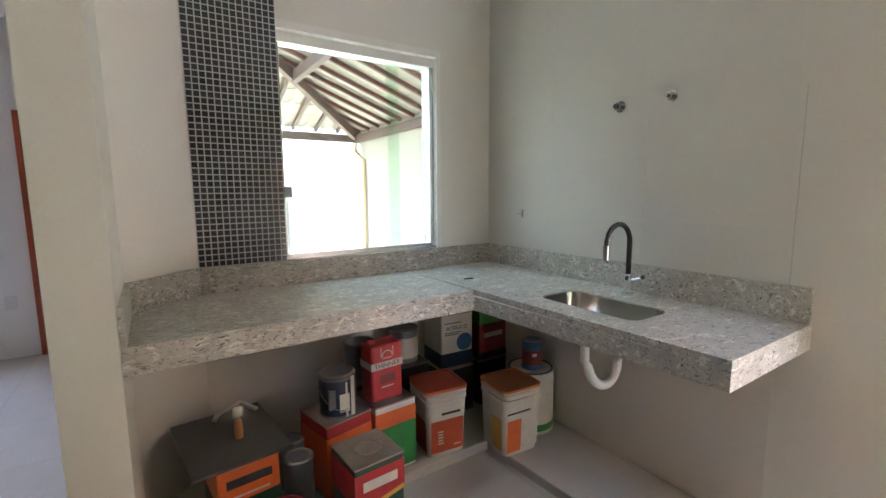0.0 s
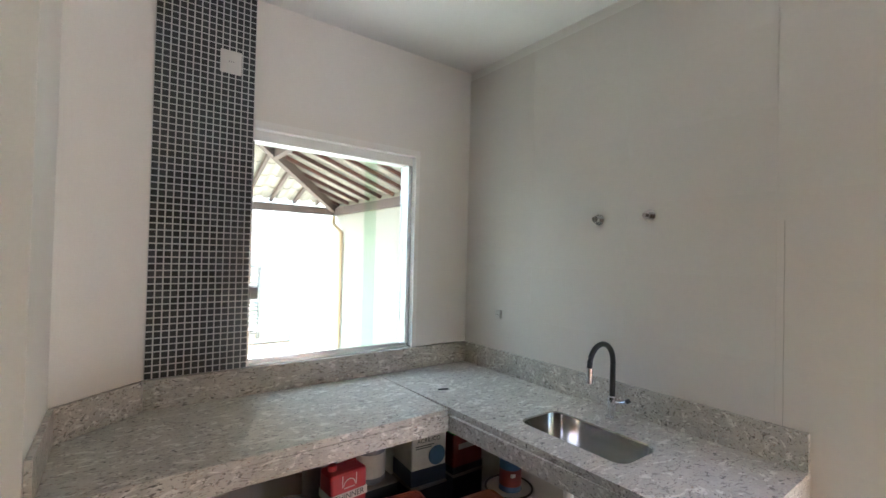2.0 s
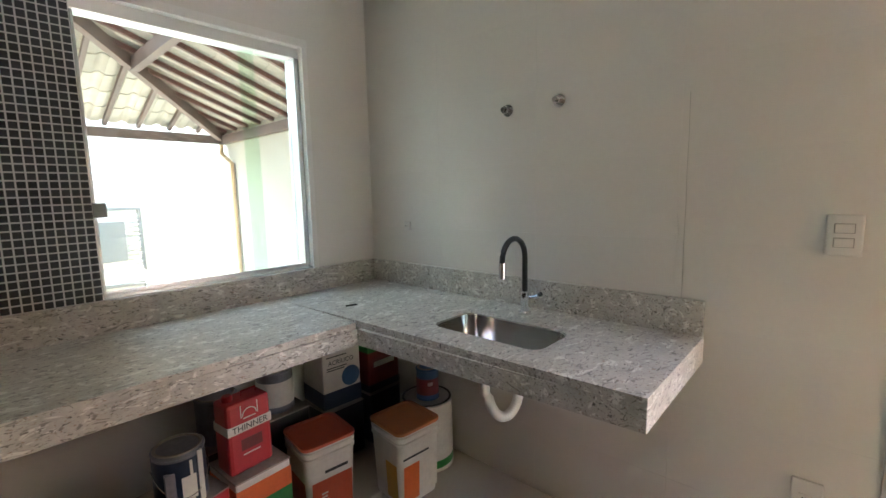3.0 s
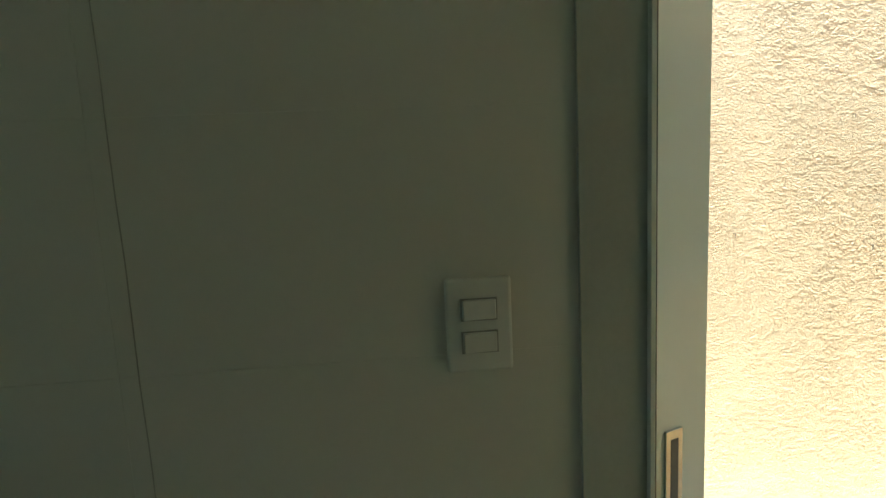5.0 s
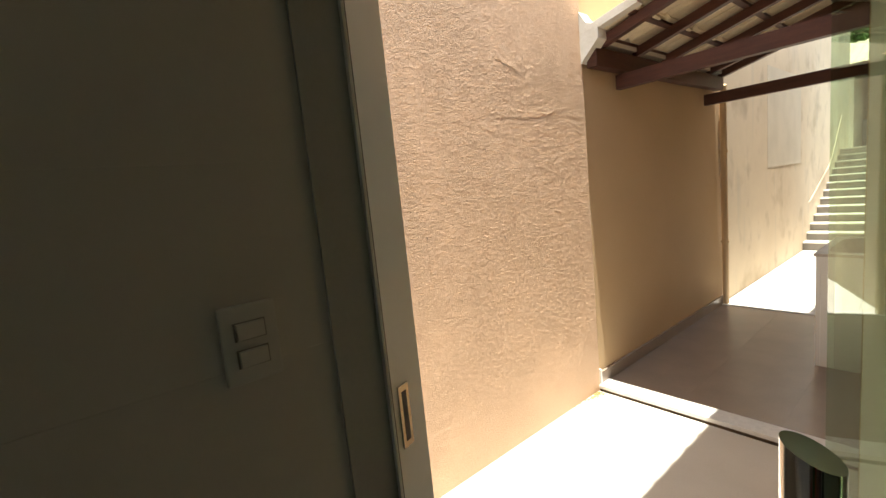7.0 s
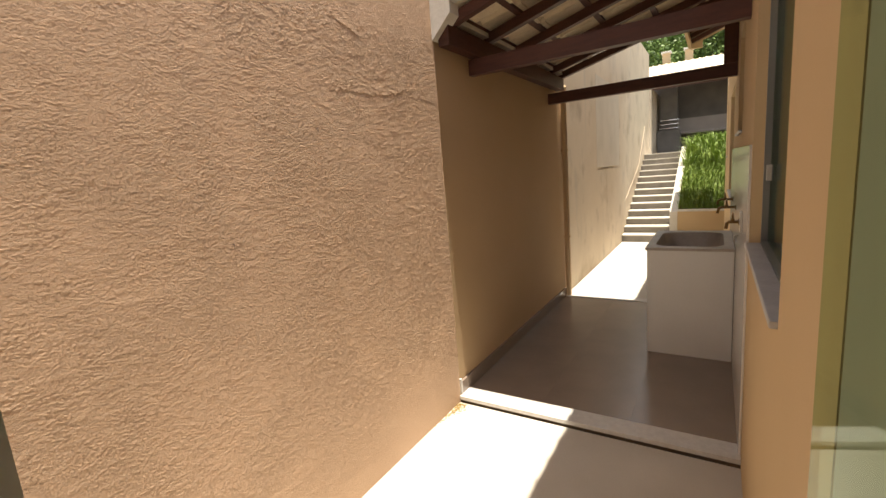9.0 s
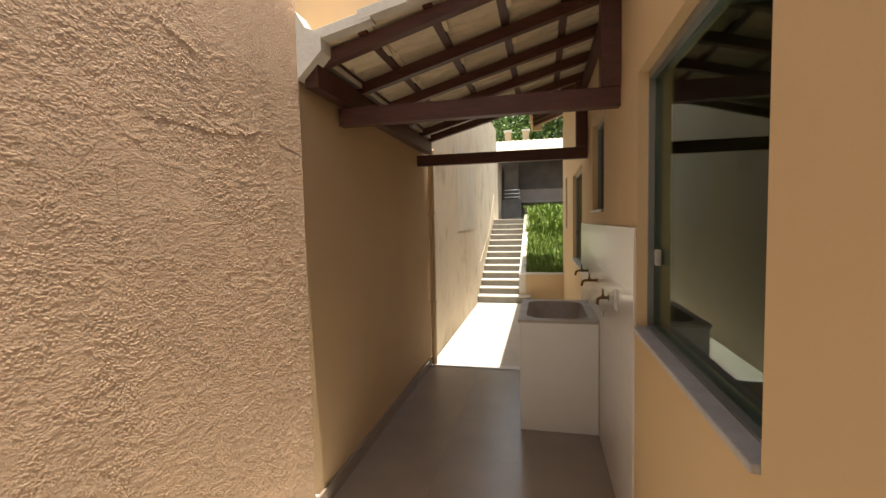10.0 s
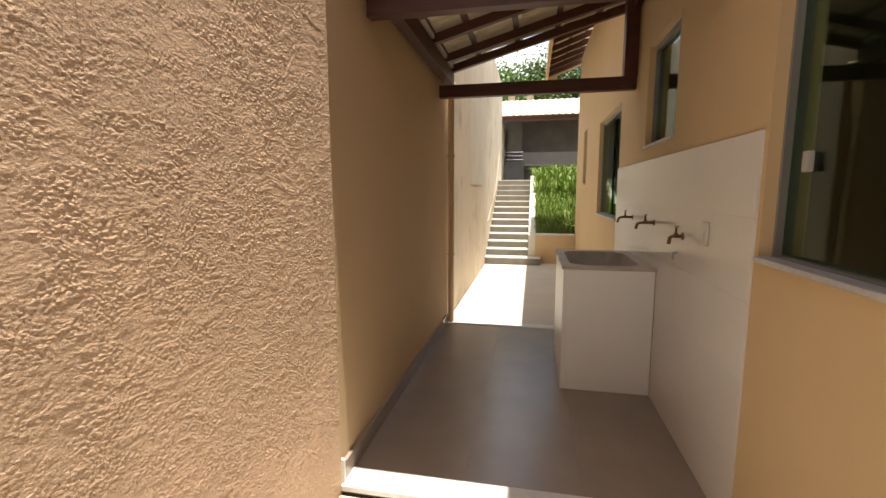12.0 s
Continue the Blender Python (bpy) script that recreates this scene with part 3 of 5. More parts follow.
tap = thing("kitchen_tap", "chrome sink tap with a black flexible spout behind the bowl", "tap", (-0.13, -1.18, 0.9))
part("base", lathe(bmesh.new(), [(0.028, 0), (0.028, 0.008), (0.018, 0.014), (0.016, 0.05), (0.019, 0.055), (0.019, 0.095), (0.014, 0.10)], 20), M_CHROME, tap, smooth=True)
part("lever", tube(bmesh.new(), [(0, -0.015, 0.075), (0.0, -0.05, 0.08), (0.0, -0.075, 0.095)], 0.008, 10), M_CHROME, tap, smooth=True)
arc = [(0, 0, 0.10), (0, 0, 0.20)] + [(-0.085 + 0.085 * math.cos(a), -0.0, 0.25 + 0.085 * math.sin(a)) for a in [math.pi * k / 14 for k in range(14)]] + [(-0.17, 0, 0.24)]
part("spout", tube(bmesh.new(), arc, 0.012), M_BLACK, tap, "black flexible spout", smooth=True)
part("lever_tip", tube(bmesh.new(), [(0.0, -0.068, 0.09), (0.0, -0.08, 0.099)], 0.0092, 10), M_BLACK, tap, "black lever tip")
part("nozzle", tube(bmesh.new(), [(-0.17, 0, 0.245), (-0.17, 0, 0.18)], 0.014, 16), M_CHROME, tap, "chrome nozzle", smooth=True)

for y, z in ((-1.016, 1.794), (-1.27, 1.80)):
    t = thing("wall_valve", "small chrome water valve stub without handle on the wall", "valve", (-0.004, y, z), 0, "valve stubs above the sink")
    part("flange", tube(bmesh.new(), [(0, 0, 0), (-0.006, 0, 0)], 0.027, 24), M_CHROME, t)
    part("body", tube(bmesh.new(), [(-0.006, 0, 0), (-0.024, 0, 0), (-0.025, 0, 0), (-0.038, 0, 0)], 0.017, 6), M_CHROME, t)
    part("spindle", tube(bmesh.new(), [(-0.038, 0, 0), (-0.052, 0, 0)], 0.009, 8), M_STEEL, t)


M_PLATE = mat("off_white_plate_plastic", (0.64, 0.62, 0.59), (0.60, 0.58, 0.55), 3, 0.35, 0.01, 60)
# Grey that paints the shade in the grooves around the switch rockers.
M_GROOVE = mat("groove_shade_grey", (0.30, 0.29, 0.27), (0.25, 0.24, 0.22), 3, 0.5, 0.01, 60)


def wall_plate(name, label, at, turn, w, h, rockers=0, socket=False):
    t = thing(name, label, "switch" if rockers else "socket", at, turn)
    part("plate", box(bmesh.new(), -0.010, 0, -w / 2, w / 2, -h / 2, h / 2, 0.004), M_PLATE, t)
    for k in range(rockers):
        z = 0.021 - 0.042 * k
        part("rocker_groove_shade", box(bmesh.new(), -0.0112, -0.0095, -0.0235, 0.0235, z - 0.0145, z + 0.0145, 0.0005), M_GROOVE, t)
        r = part("rocker", box(bmesh.new(), -0.0035, 0.0035, -0.021, 0.021, -0.0125, 0.0125, 0.0012), M_PLATE, t)
        r.matrix_basis = pose(-0.0125, 0, z, 0, 0, 5)
    if socket:
        part("socket_face", box(bmesh.new(), -0.0125, -0.0095, -0.02, 0.02, -0.013, 0.013, 0.002), M_PLATE, t)
        for dy in (-0.009, 0, 0.009):
            part("pin_hole", tube(bmesh.new(), [(-0.0120, dy, 0), (-0.0128, dy, 0)], 0.0022, 8), M_BLACK, t)
    return t


t = thing("pencil_stub", "short dark pencil stub lying on the granite worktop", "pencil", (-0.518, -0.459, 0.9045), -20)
part("barrel", tube(bmesh.new(), [(-0.03, 0, 0), (0.022, 0, 0)], 0.004, 6), M_BLACK, t)
part("tip", tube(bmesh.new(), [(0.022, 0, 0), (0.03, 0, -0.001)], 0.0025, 6), M_JAMB, t)

wall_plate("light_switch", "white double rocker light switch beside the glass door", (-0.004, -2.182, 1.278), 0, 0.084, 0.122, 2)
wall_plate("wall_socket", "white wall socket low beside the door", (-0.004, -2.15, 0.43), 0, 0.08, 0.12, 0, True)
wall_plate("wall_socket", "small white wall socket in the tiled corner", (-0.004, -0.322, 1.246), 0, 0.05, 0.05, 0, True)
wall_plate("wall_socket", "white wall socket on the dark mosaic strip", (-1.497, -0.010, 2.494), 90, 0.094, 0.11, 0, True)

for x, z in NEXT_ROOM:
    wall_plate("wall_socket", "white plastic wall plate in the next room", (x, 2.829, z), 90, 0.08, 0.12, 0, True)

# kitchen window
win = thing("window_1", "sliding two-pane glass window with a pale aluminium frame", "window", kind="structure")
part("window_frame", box(bmesh.new(), WIN[0], WIN[1], 0.03, 0.12, WIN[3] - 0.055, WIN[3] - 0.002), M_PVC, win, "white top rail")
part("window_frame", B(WIN[1] - 0.03, WIN[1] - 0.002, 0.03, 0.12, WIN[2] + 0.02, WIN[3] - 0.055), M_ALU, win, "aluminium side rail")
part("window_frame", B(WIN[0] + 0.002, WIN[0] + 0.02, 0.05, 0.12, WIN[2] + 0.02, WIN[3] - 0.055), M_ALU, win, "aluminium side rail")
part("window_sill", B(WIN[0] + 0.002, WIN[1] - 0.002, 0.004, 0.148, WIN[2] - 0.028, WIN[2] + 0.004), M_ALU, win, "pale aluminium sill track")
part("window_rail", B(WIN[0] + 0.002, WIN[1] - 0.002, 0.05, 0.06, WIN[2] + 0.004, WIN[2] + 0.02), M_ALU, win)
for nm, x0, x1, y in (("pane", WIN[0] + 0.02, -0.665, 0.065), ("pane", -0.725, WIN[1] - 0.03, 0.095)):
    p = part(nm, B(x0, x1, y, y + 0.008, WIN[2] + 0.006, WIN[3] - 0.056), M_GLASS, win, "green-edged glass pane")
    p.visible_shadow = False
part("trim_top", B(WIN[0], WIN[1] + 0.028, -0.014, 0.03, WIN[3] - 0.004, WIN[3] + 0.035), M_PVC, win)
part("trim_side", B(WIN[1] - 0.002, WIN[1] + 0.028, -0.010, 0.03, 1.031, WIN[3] - 0.004), M_PVC, win)
part("latch", box(bmesh.new(), -1.375, -1.335, 0.02, 0.062, 1.36, 1.42, 0.006), M_JAMB, win, "dark grey sliding latch")

# ---- paint pots under the worktop ----
M_RED = mat("red_tin", (0.45, 0.03, 0.035), (0.33, 0.02, 0.025), 5, 0.35, 0.03, 60)
M_ORANGE = mat("orange_label", (0.72, 0.16, 0.03), (0.58, 0.11, 0.02), 5, 0.4, 0.03, 60)
M_LID = mat("dusty_orange_lid", (0.50, 0.085, 0.03), (0.36, 0.08, 0.045), 9, 0.6, 0.1, 60)
M_VERMILION = mat("worn_vermilion_label", (0.55, 0.085, 0.025), (0.40, 0.06, 0.02), 7, 0.4, 0.03, 60)
M_LID2 = mat("dusty_brown_lid", (0.50, 0.17, 0.05), (0.36, 0.15, 0.07), 9, 0.65, 0.1, 60)
M_GREEN = mat("green_label", (0.04, 0.26, 0.05), (0.03, 0.18, 0.04), 5, 0.4, 0.03, 60)
M_DGREEN = mat("dark_green_label", (0.02, 0.07, 0.04), (0.015, 0.05, 0.03), 5, 0.4, 0.03, 60)
M_TINTOP = mat("dusty_tin_top", (0.36, 0.32, 0.27), (0.22, 0.19, 0.16), 9, 0.55, 0.15, 70, metal=0.3)
M_LABELW = mat("off_white_label", (0.66, 0.63, 0.57), (0.52, 0.49, 0.44), 8, 0.45, 0.05, 60)
M_NAVY = mat("navy_label", (0.02, 0.035, 0.075), (0.015, 0.025, 0.05), 8, 0.4, 0.03, 60)
M_GREYTIN = mat("grey_tin", (0.24, 0.24, 0.26), (0.15, 0.15, 0.17), 8, 0.4, 0.05, 60, metal=0.4)
M_DARK = mat("black_tin", (0.025, 0.026, 0.03), (0.015, 0.016, 0.02), 8, 0.45, 0.05, 60)
M_MAROON = mat("maroon_label", (0.20, 0.03, 0.025), (0.12, 0.02, 0.02), 8, 0.4, 0.05, 60)
M_BLUE = mat("blue_label", (0.05, 0.13, 0.26), (0.03, 0.09, 0.18), 8, 0.4, 0.05, 60)
M_BOARD = mat("grey_board", (0.14, 0.135, 0.13), (0.10, 0.095, 0.09), 4, 0.7, 0.1, 80)
M_HANDLE = mat("pale_wood_handle", (0.52, 0.27, 0.10), (0.40, 0.19, 0.07), 10, 0.5, 0.1, 60, stretch=(1, 1, 6))
M_YELLOW = mat("yellow_stripe", (0.60, 0.38, 0.06), (0.50, 0.30, 0.05), 8, 0.5, 0.02, 60)


def words(text, size, material, parent, m):
    cu = bpy.data.curves.new("lettering", "FONT")
    cu.body, cu.size, cu.extrude, cu.align_x, cu.align_y = text, size, 0.0004, "CENTER", "CENTER"
    tmp = new("lettering", cu)
    me = bpy.data.meshes.new_from_object(tmp.evaluated_get(bpy.context.evaluated_depsgraph_get()))
    bpy.data.objects.remove(tmp)
    me.materials.append(material)
    ob = new("lettering", me)
    ob.parent, ob.matrix_basis = parent, m
    return ob


def front(x, z, y):
    """The pose of lettering on a face that looks towards -y."""
    return pose(x, y, z, 90, 0, 0)


def side(y, z, x):
    """The pose of lettering on a face that looks towards -x."""
    return pose(x, y, z, 90, 0, -90)


def square_tin(label, at, turn, w, h, body, bands, d=None):
    """A square sheet-metal tin: seamed top and base rims, coloured bands as (z0, z1, material)."""
    d = d or w
    t = thing("square_tin", label, "tin", at, turn, "paint tins under the worktop")
    part("body", box(bmesh.new(), -w / 2, w / 2, -d / 2, d / 2, 0.004, h - 0.004, 0.008), body, t)
    for z in (0.0, h - 0.008):
        part("rim", box(bmesh.new(), -w / 2 - 0.002, w / 2 + 0.002, -d / 2 - 0.002, d / 2 + 0.002, z, z + 0.008, 0.003), M_TINTOP, t)
    for z0, z1, mt in bands:
        part("label_band", box(bmesh.new(), -w / 2 - 0.001, w / 2 + 0.001, -d / 2 - 0.001, d / 2 + 0.001, z0, z1), mt, t)
    part("top", B(-w / 2 + 0.008, w / 2 - 0.008, -d / 2 + 0.008, d / 2 - 0.008, h - 0.006, h + 0.001), M_TINTOP, t)
    part("cap", lathe(bmesh.new(), [(w * 0.27, 0), (w * 0.27, 0.005), (w * 0.23, 0.007), (w * 0.22, 0.003)], 24, (0, 0, h)), M_TINTOP, t, smooth=True)
    return t


def square_pail(label, at, turn, w, h, lid, bands):
    """A tapered square plastic pail with rounded corners, ribs under the rim and a clip-on lid."""
    t = thing("square_pail", label, "pail", at, turn, "paint pails under the worktop")

    def ringed(levels, n=5):
        bm = bmesh.new()
        rows = [[bm.verts.new((x, y, z)) for x, y in rounded(-s, s, -s, s, s * 0.3, n)] for s, z in levels]
        for p, q in zip(rows, rows[1:]):
            for k in range(len(p)):
                bm.faces.new((p[k], p[(k + 1) % len(p)], q[(k + 1) % len(p)], q[k]))
        bm.faces.new(rows[0][::-1])
        bm.faces.new(rows[-1])
        return bm

    s = w / 2
    part("body", ringed([(s * 0.86, 0), (s * 0.87, 0.006), (s * 0.96, h - 0.08)]), M_LABELW, t, smooth=True)
    for z in (h - 0.075, h - 0.045):
        part("rib", ringed([(s * 0.96, z), (s * 1.0, z + 0.004), (s * 1.0, z + 0.016), (s * 0.96, z + 0.02)]), M_LABELW, t, smooth=True)
    part("neck", ringed([(s * 0.95, h - 0.08), (s * 0.95, h - 0.014)]), M_LABELW, t, smooth=True)
    part("lid", ringed([(s * 0.97, h - 0.016), (s * 1.02, h - 0.014), (s * 1.02, h - 0.002), (s * 0.99, h), (s * 0.90, h), (s * 0.88, h - 0.005)]), lid, t, "dusty orange lid", smooth=True)
    for y0, y1, z0, z1, mt, face in bands:
        k = 0.87 + 0.09 * ((z0 + z1) / 2) / (h - 0.08)
        bm = bmesh.new()
        q0, q1 = s * (0.87 + 0.09 * z0 / (h - 0.08)) + 0.0012, s * (0.87 + 0.09 * z1 / (h - 0.08)) + 0.0012
        if face == "y":
            vs = [(y0, -q0, z0), (y1, -q0, z0), (y1, -q1, z1), (y0, -q1, z1)]
        else:
            vs = [(-q0, y1, z0), (-q0, y0, z0), (-q1, y0, z1), (-q1, y1, z1)]
        bm.faces.new([bm.verts.new(v) for v in vs])
        part("label_patch", bm, mt, t)
    return t


def round_can(label, at, r, h, body, bands, lid=None, name="paint_can", bail=False, turn=0):
    t = thing(name, label, "can", at, turn, "paint tins under the worktop")
    part("body", lathe(bmesh.new(), [(r, 0), (r + 0.003, 0.002), (r + 0.003, 0.006), (r, 0.009), (r, h - 0.012), (r + 0.003, h - 0.009), (r + 0.003, h - 0.003), (r, h)], 32), body, t, smooth=True)
    for z0, z1, mt in bands:
        part("label_band", lathe(bmesh.new(), [(r + 0.0012, z0), (r + 0.0012, z1)], 32), mt, t, smooth=True)
    part("lid", lathe(bmesh.new(), [(r - 0.002, h - 0.004), (r - 0.006, h + 0.004), (r - 0.014, h + 0.004), (r - 0.018, h - 0.003), (r * 0.3, h - 0.003)], 32), lid or M_TINTOP, t, smooth=True)
    if bail:
        part("bail", tube(bmesh.new(), [((r + 0.006) * math.cos(a), -(r + 0.006) * math.sin(a), h * 0.72 - 0.10 * math.sin(a)) for a in [math.pi * k / 14 for k in range(15)]], 0.002, 6), M_STEEL, t)
    return t


def lines_on(t, xs, z0, dz, n, w, y, mt=None):
    """Bars that stand for unreadable small print."""
    for k in range(n):
        part("print_line", B(xs - w / 2, xs + w / 2 * (1 - 0.25 * (k % 2)), y - 0.0006, y, z0 - k * dz, z0 - k * dz + dz * 0.45), mt or M_DARK, t)


t = square_pail("white square paint pail with a dusty red-orange lid and label", (-0.742, -0.47, 0), -7, 0.25, 0.37, M_LID,
                [(-0.095, 0.095, 0.02, 0.20, M_VERMILION, "y"), (-0.095, 0.095, 0.02, 0.20, M_VERMILION, "x")])
lines_on(t, 0.02, 0.228, 0.03, 1, 0.11, -0.1205)
lines_on(t, 0.06, 0.045, 0.014, 1, 0.04, -0.1135, M_LABELW)
lines_on(t, -0.04, 0.135, 0.016, 5, 0.03, -0.1195, M_LABELW)
t = square_pail("white square paint pail with a dusty orange-brown lid", (-0.408, -0.683, 0), -5, 0.25, 0.37, M_LID2,
                [(-0.085, 0.0, 0.02, 0.20, M_YELLOW, "x"), (-0.1, -0.01, 0.02, 0.20, M_ORANGE, "y"), (0.0, 0.1, 0.03, 0.19, M_LABELW, "y")])
lines_on(t, -0.03, 0.235, 0.022, 1, 0.15, -0.1215)
t = square_tin("orange and red square solvent tin with a dusty top", (-1.31, -0.45, 0), 12, 0.24, 0.36, M_RED, [(0.02, 0.30, M_ORANGE)])
t = square_tin("orange and green square paint tin", (-1.05, -0.45, 0), 3, 0.225, 0.365, M_LABELW, [(0.25, 0.33, M_ORANGE), (0.02, 0.25, M_GREEN)])
t = round_can("dented paint can with a navy label and white drips", (-1.305, -0.475, 0.362), 0.083, 0.195, M_GREYTIN, [(0.012, 0.175, M_NAVY)], bail=True)
part("label_patch", B(-0.020, 0.026, -0.0866, -0.0835, 0.03, 0.115), M_LABELW, t, "white label patch")
part("label_patch", B(-0.066, -0.036, -0.0775, -0.060, 0.05, 0.14), M_GREYTIN, t)
part("paint_drip", B(0.008, 0.017, -0.0876, -0.0860, 0.005, 0.17), M_LABELW, t, "white dried paint drip")
part("paint_drip", B(0.036, 0.052, -0.0815, -0.070, 0.005, 0.19), M_LABELW, t, "white dried paint drip")
t = thing("thinner_can", "red rectangular thinner can with a white band", "can", (-1.07, -0.465, 0.368), 5, "paint tins under the worktop")
part("body", box(bmesh.new(), -0.088, 0.088, -0.055, 0.055, 0, 0.285, 0.014), M_RED, t)
part("label_band", box(bmesh.new(), -0.0885, 0.0885, -0.0558, 0.0555, 0.165, 0.20, 0.0), M_LABELW, t, "white label band")
part("cap", lathe(bmesh.new(), [(0.02, 0), (0.02, 0.018), (0.016, 0.022)], 16, (-0.055, 0, 0.285)), M_RED, t, "red screw cap")
part("handle", tube(bmesh.new(), [(0.0, 0, 0.284), (0.0, 0, 0.303), (0.06, 0, 0.303), (0.06, 0, 0.284)], 0.004, 8), M_RED, t)
words("THINNER", 0.034, M_DARK, t, front(0.0, 0.182, -0.0568))
lines_on(t, 0.0, 0.215, 0.01, 1, 0.05, -0.0552, M_LABELW)
part("emblem", tube(bmesh.new(), [(-0.028 * math.cos(a), -0.0562, 0.226 + 0.028 * math.sin(a)) for a in [math.pi * k / 10 for k in range(11)]], 0.002, 6), M_LABELW, t)
part("emblem", B(-0.035, -0.032, -0.0565, -0.055, 0.222, 0.272), M_LABELW, t)
part("emblem", B(0.032, 0.035, -0.0565, -0.055, 0.222, 0.272), M_LABELW, t)
part("emblem", B(-0.04, 0.045, -0.0563, -0.055, 0.09, 0.135), M_MAROON, t)
lines_on(t, 0.0, 0.07, 0.012, 1, 0.07, -0.0552, M_LABELW)
t = square_tin("square paint tin with a red and dark green label", (-1.315, -0.83, 0), 4, 0.215, 0.36, M_DGREEN, [(0.20, 0.33, M_RED)])
part("label_stripe", bar(bmesh.new(), (-0.107, -0.1095, 0.175), (0.107, -0.1095, 0.215), 0.002, 0.018), M_YELLOW, t)
part("brand_bar", box(bmesh.new(), -0.075, 0.075, -0.1105, -0.107, 0.255, 0.295), M_LABELW, t)
lines_on(t, 0.0, 0.12, 0.022, 3, 0.12, -0.1080, M_LABELW)
t = square_tin("orange square paint tin under a grey board", (-1.74, -0.52, 0), 6, 0.235, 0.345, M_ORANGE, [(0.02, 0.20, M_DGREEN)])
part("brand_bar", box(bmesh.new(), -0.085, 0.085, -0.1205, -0.117, 0.26, 0.295), M_DARK, t)
lines_on(t, 0.0, 0.215, 0.018, 1, 0.15, -0.1178, M_LABELW)
t = thing("board", "grey fibre board lying on a paint tin", "board", (-1.765, -0.42, 0.362), 6)
part("sheet", box(bmesh.new(), -0.185, 0.185, -0.24, 0.24, -0.012, 0.0, 0.002), M_BOARD, t)
t = thing("scraper", "paint scraper with a pale wooden handle on the board", "scraper", (-1.735, -0.47, 0.364), 8)
part("handle", lathe(bmesh.new(), [(0.008, 0), (0.016, 0.004), (0.018, 0.04), (0.014, 0.075), (0.011, 0.085)], 16, (0, 0, 0)), M_HANDLE, t, "pale wooden handle", smooth=True)
part("blade", box(bmesh.new(), -0.02, 0.02, -0.0015, 0.0015, 0.085, 0.14), M_STEEL, t)
t = thing("trowel_strap", "pale curved strap handle lying on the grey board", "strap", (-1.72, -0.27, 0.366), 10)
part("strap", tube(bmesh.new(), [(-0.09 + 0.18 * k / 12, 0.02 * math.sin(k), 0.012 + 0.045 * math.sin(math.pi * k / 12)) for k in range(13)], 0.011, 8), M_LABELW, t, smooth=True)
round_can("small dusty grey-violet paint can", (-1.52, -0.56, 0), 0.062, 0.255, M_GREYTIN, [])
round_can("small dusty grey paint can", (-1.50, -0.36, 0), 0.06, 0.23, M_GREYTIN, [])
round_can("low paint pot with a dark red lid", (-1.64, -0.80, 0), 0.095, 0.20, M_DARK, [], M_RED)
t = square_tin("dark square tin at the back of the pile", (-0.45, -0.145, 0), 0, 0.235, 0.30, M_DARK, [])
t = square_tin("white and navy acrylic sealer tin stacked on a dark tin", (-0.45, -0.145, 0.303), -4, 0.225, 0.345, M_LABELW, [(0.01, 0.10, M_NAVY)])
words("ACRÍLICO", 0.034, M_DARK, t, front(-0.005, 0.255, -0.1142))
lines_on(t, -0.03, 0.285, 0.012, 1, 0.12, -0.1128)
lines_on(t, -0.03, 0.225, 0.012, 2, 0.12, -0.1128)
part("picture_patch", tube(bmesh.new(), [(0.05, -0.1125, 0.16), (0.05, -0.1145, 0.16)], 0.055, 20), M_BLUE, t)
t = square_tin("dark square tin at the back of the pile", (-0.17, -0.15, 0), 0, 0.225, 0.30, M_DARK, [])
t = square_tin("dark maroon and green square tin in the corner", (-0.175, -0.15, 0.303), 0, 0.225, 0.345, M_MAROON, [(0.24, 0.325, M_GREEN), (0.01, 0.05, M_DARK)])
part("brand_bar", box(bmesh.new(), -0.075, 0.075, -0.1155, -0.112, 0.15, 0.18), M_LABELW, t)
t = square_tin("dark square tin at the back of the pile", (-0.79, -0.165, 0), 0, 0.23, 0.40, M_DARK, [])
round_can("grey paint can with a worn white label", (-0.79, -0.17, 0.403), 0.085, 0.20, M_GREYTIN, [(0.03, 0.15, M_LABELW)])
t = square_tin("dark square tin at the back of the pile", (-1.06, -0.16, 0), 0, 0.22, 0.36, M_DARK, [])
round_can("grey paint can behind the red thinner can", (-1.06, -0.16, 0.363), 0.085, 0.20, M_GREYTIN, [])
round_can("white paint bucket with a black lid", (-0.17, -0.60, 0), 0.135, 0.36, M_LABELW, [(0.02, 0.06, M_GREEN)], M_BLACK)
t = round_can("small blue and maroon varnish can on a bucket lid", (-0.18, -0.62, 0.365), 0.058, 0.165, M_BLUE, [(0.03, 0.115, M_MAROON)])
part("print_line", B(-0.045, -0.02, -0.0575, -0.045, 0.085, 0.10), M_LABELW, t)

# ---- glass door ----
struct("trim_jamb_inner", B(-0.012, -0.0045, -2.402, YK, -0.002, 2.12), M_JAMB, "grey door stop strip")
door = thing("door_1", "green-tinted frameless glass door standing open", "door", kind="structure")
HINGE, FREE = Vector((-0.542, -3.088, 0)), Vector((-0.716, -2.262, 0))
LEAF = FREE - HINGE
L = LEAF.length
door.matrix_basis = pose(HINGE.x, HINGE.y, 0.0, 0, 0, math.degrees(math.atan2(LEAF.y, LEAF.x)))
part("pane", box(bmesh.new(), 0.004, L - 0.004, -0.005, 0.005, 0.012, 2.09), M_DOORGLASS, door, "green-tinted glass leaf")
part("edge_profile", B(L - 0.004, L, -0.0055, 0.0055, 0.012, 2.09), M_DGLASS, door, "dark green glass edge")
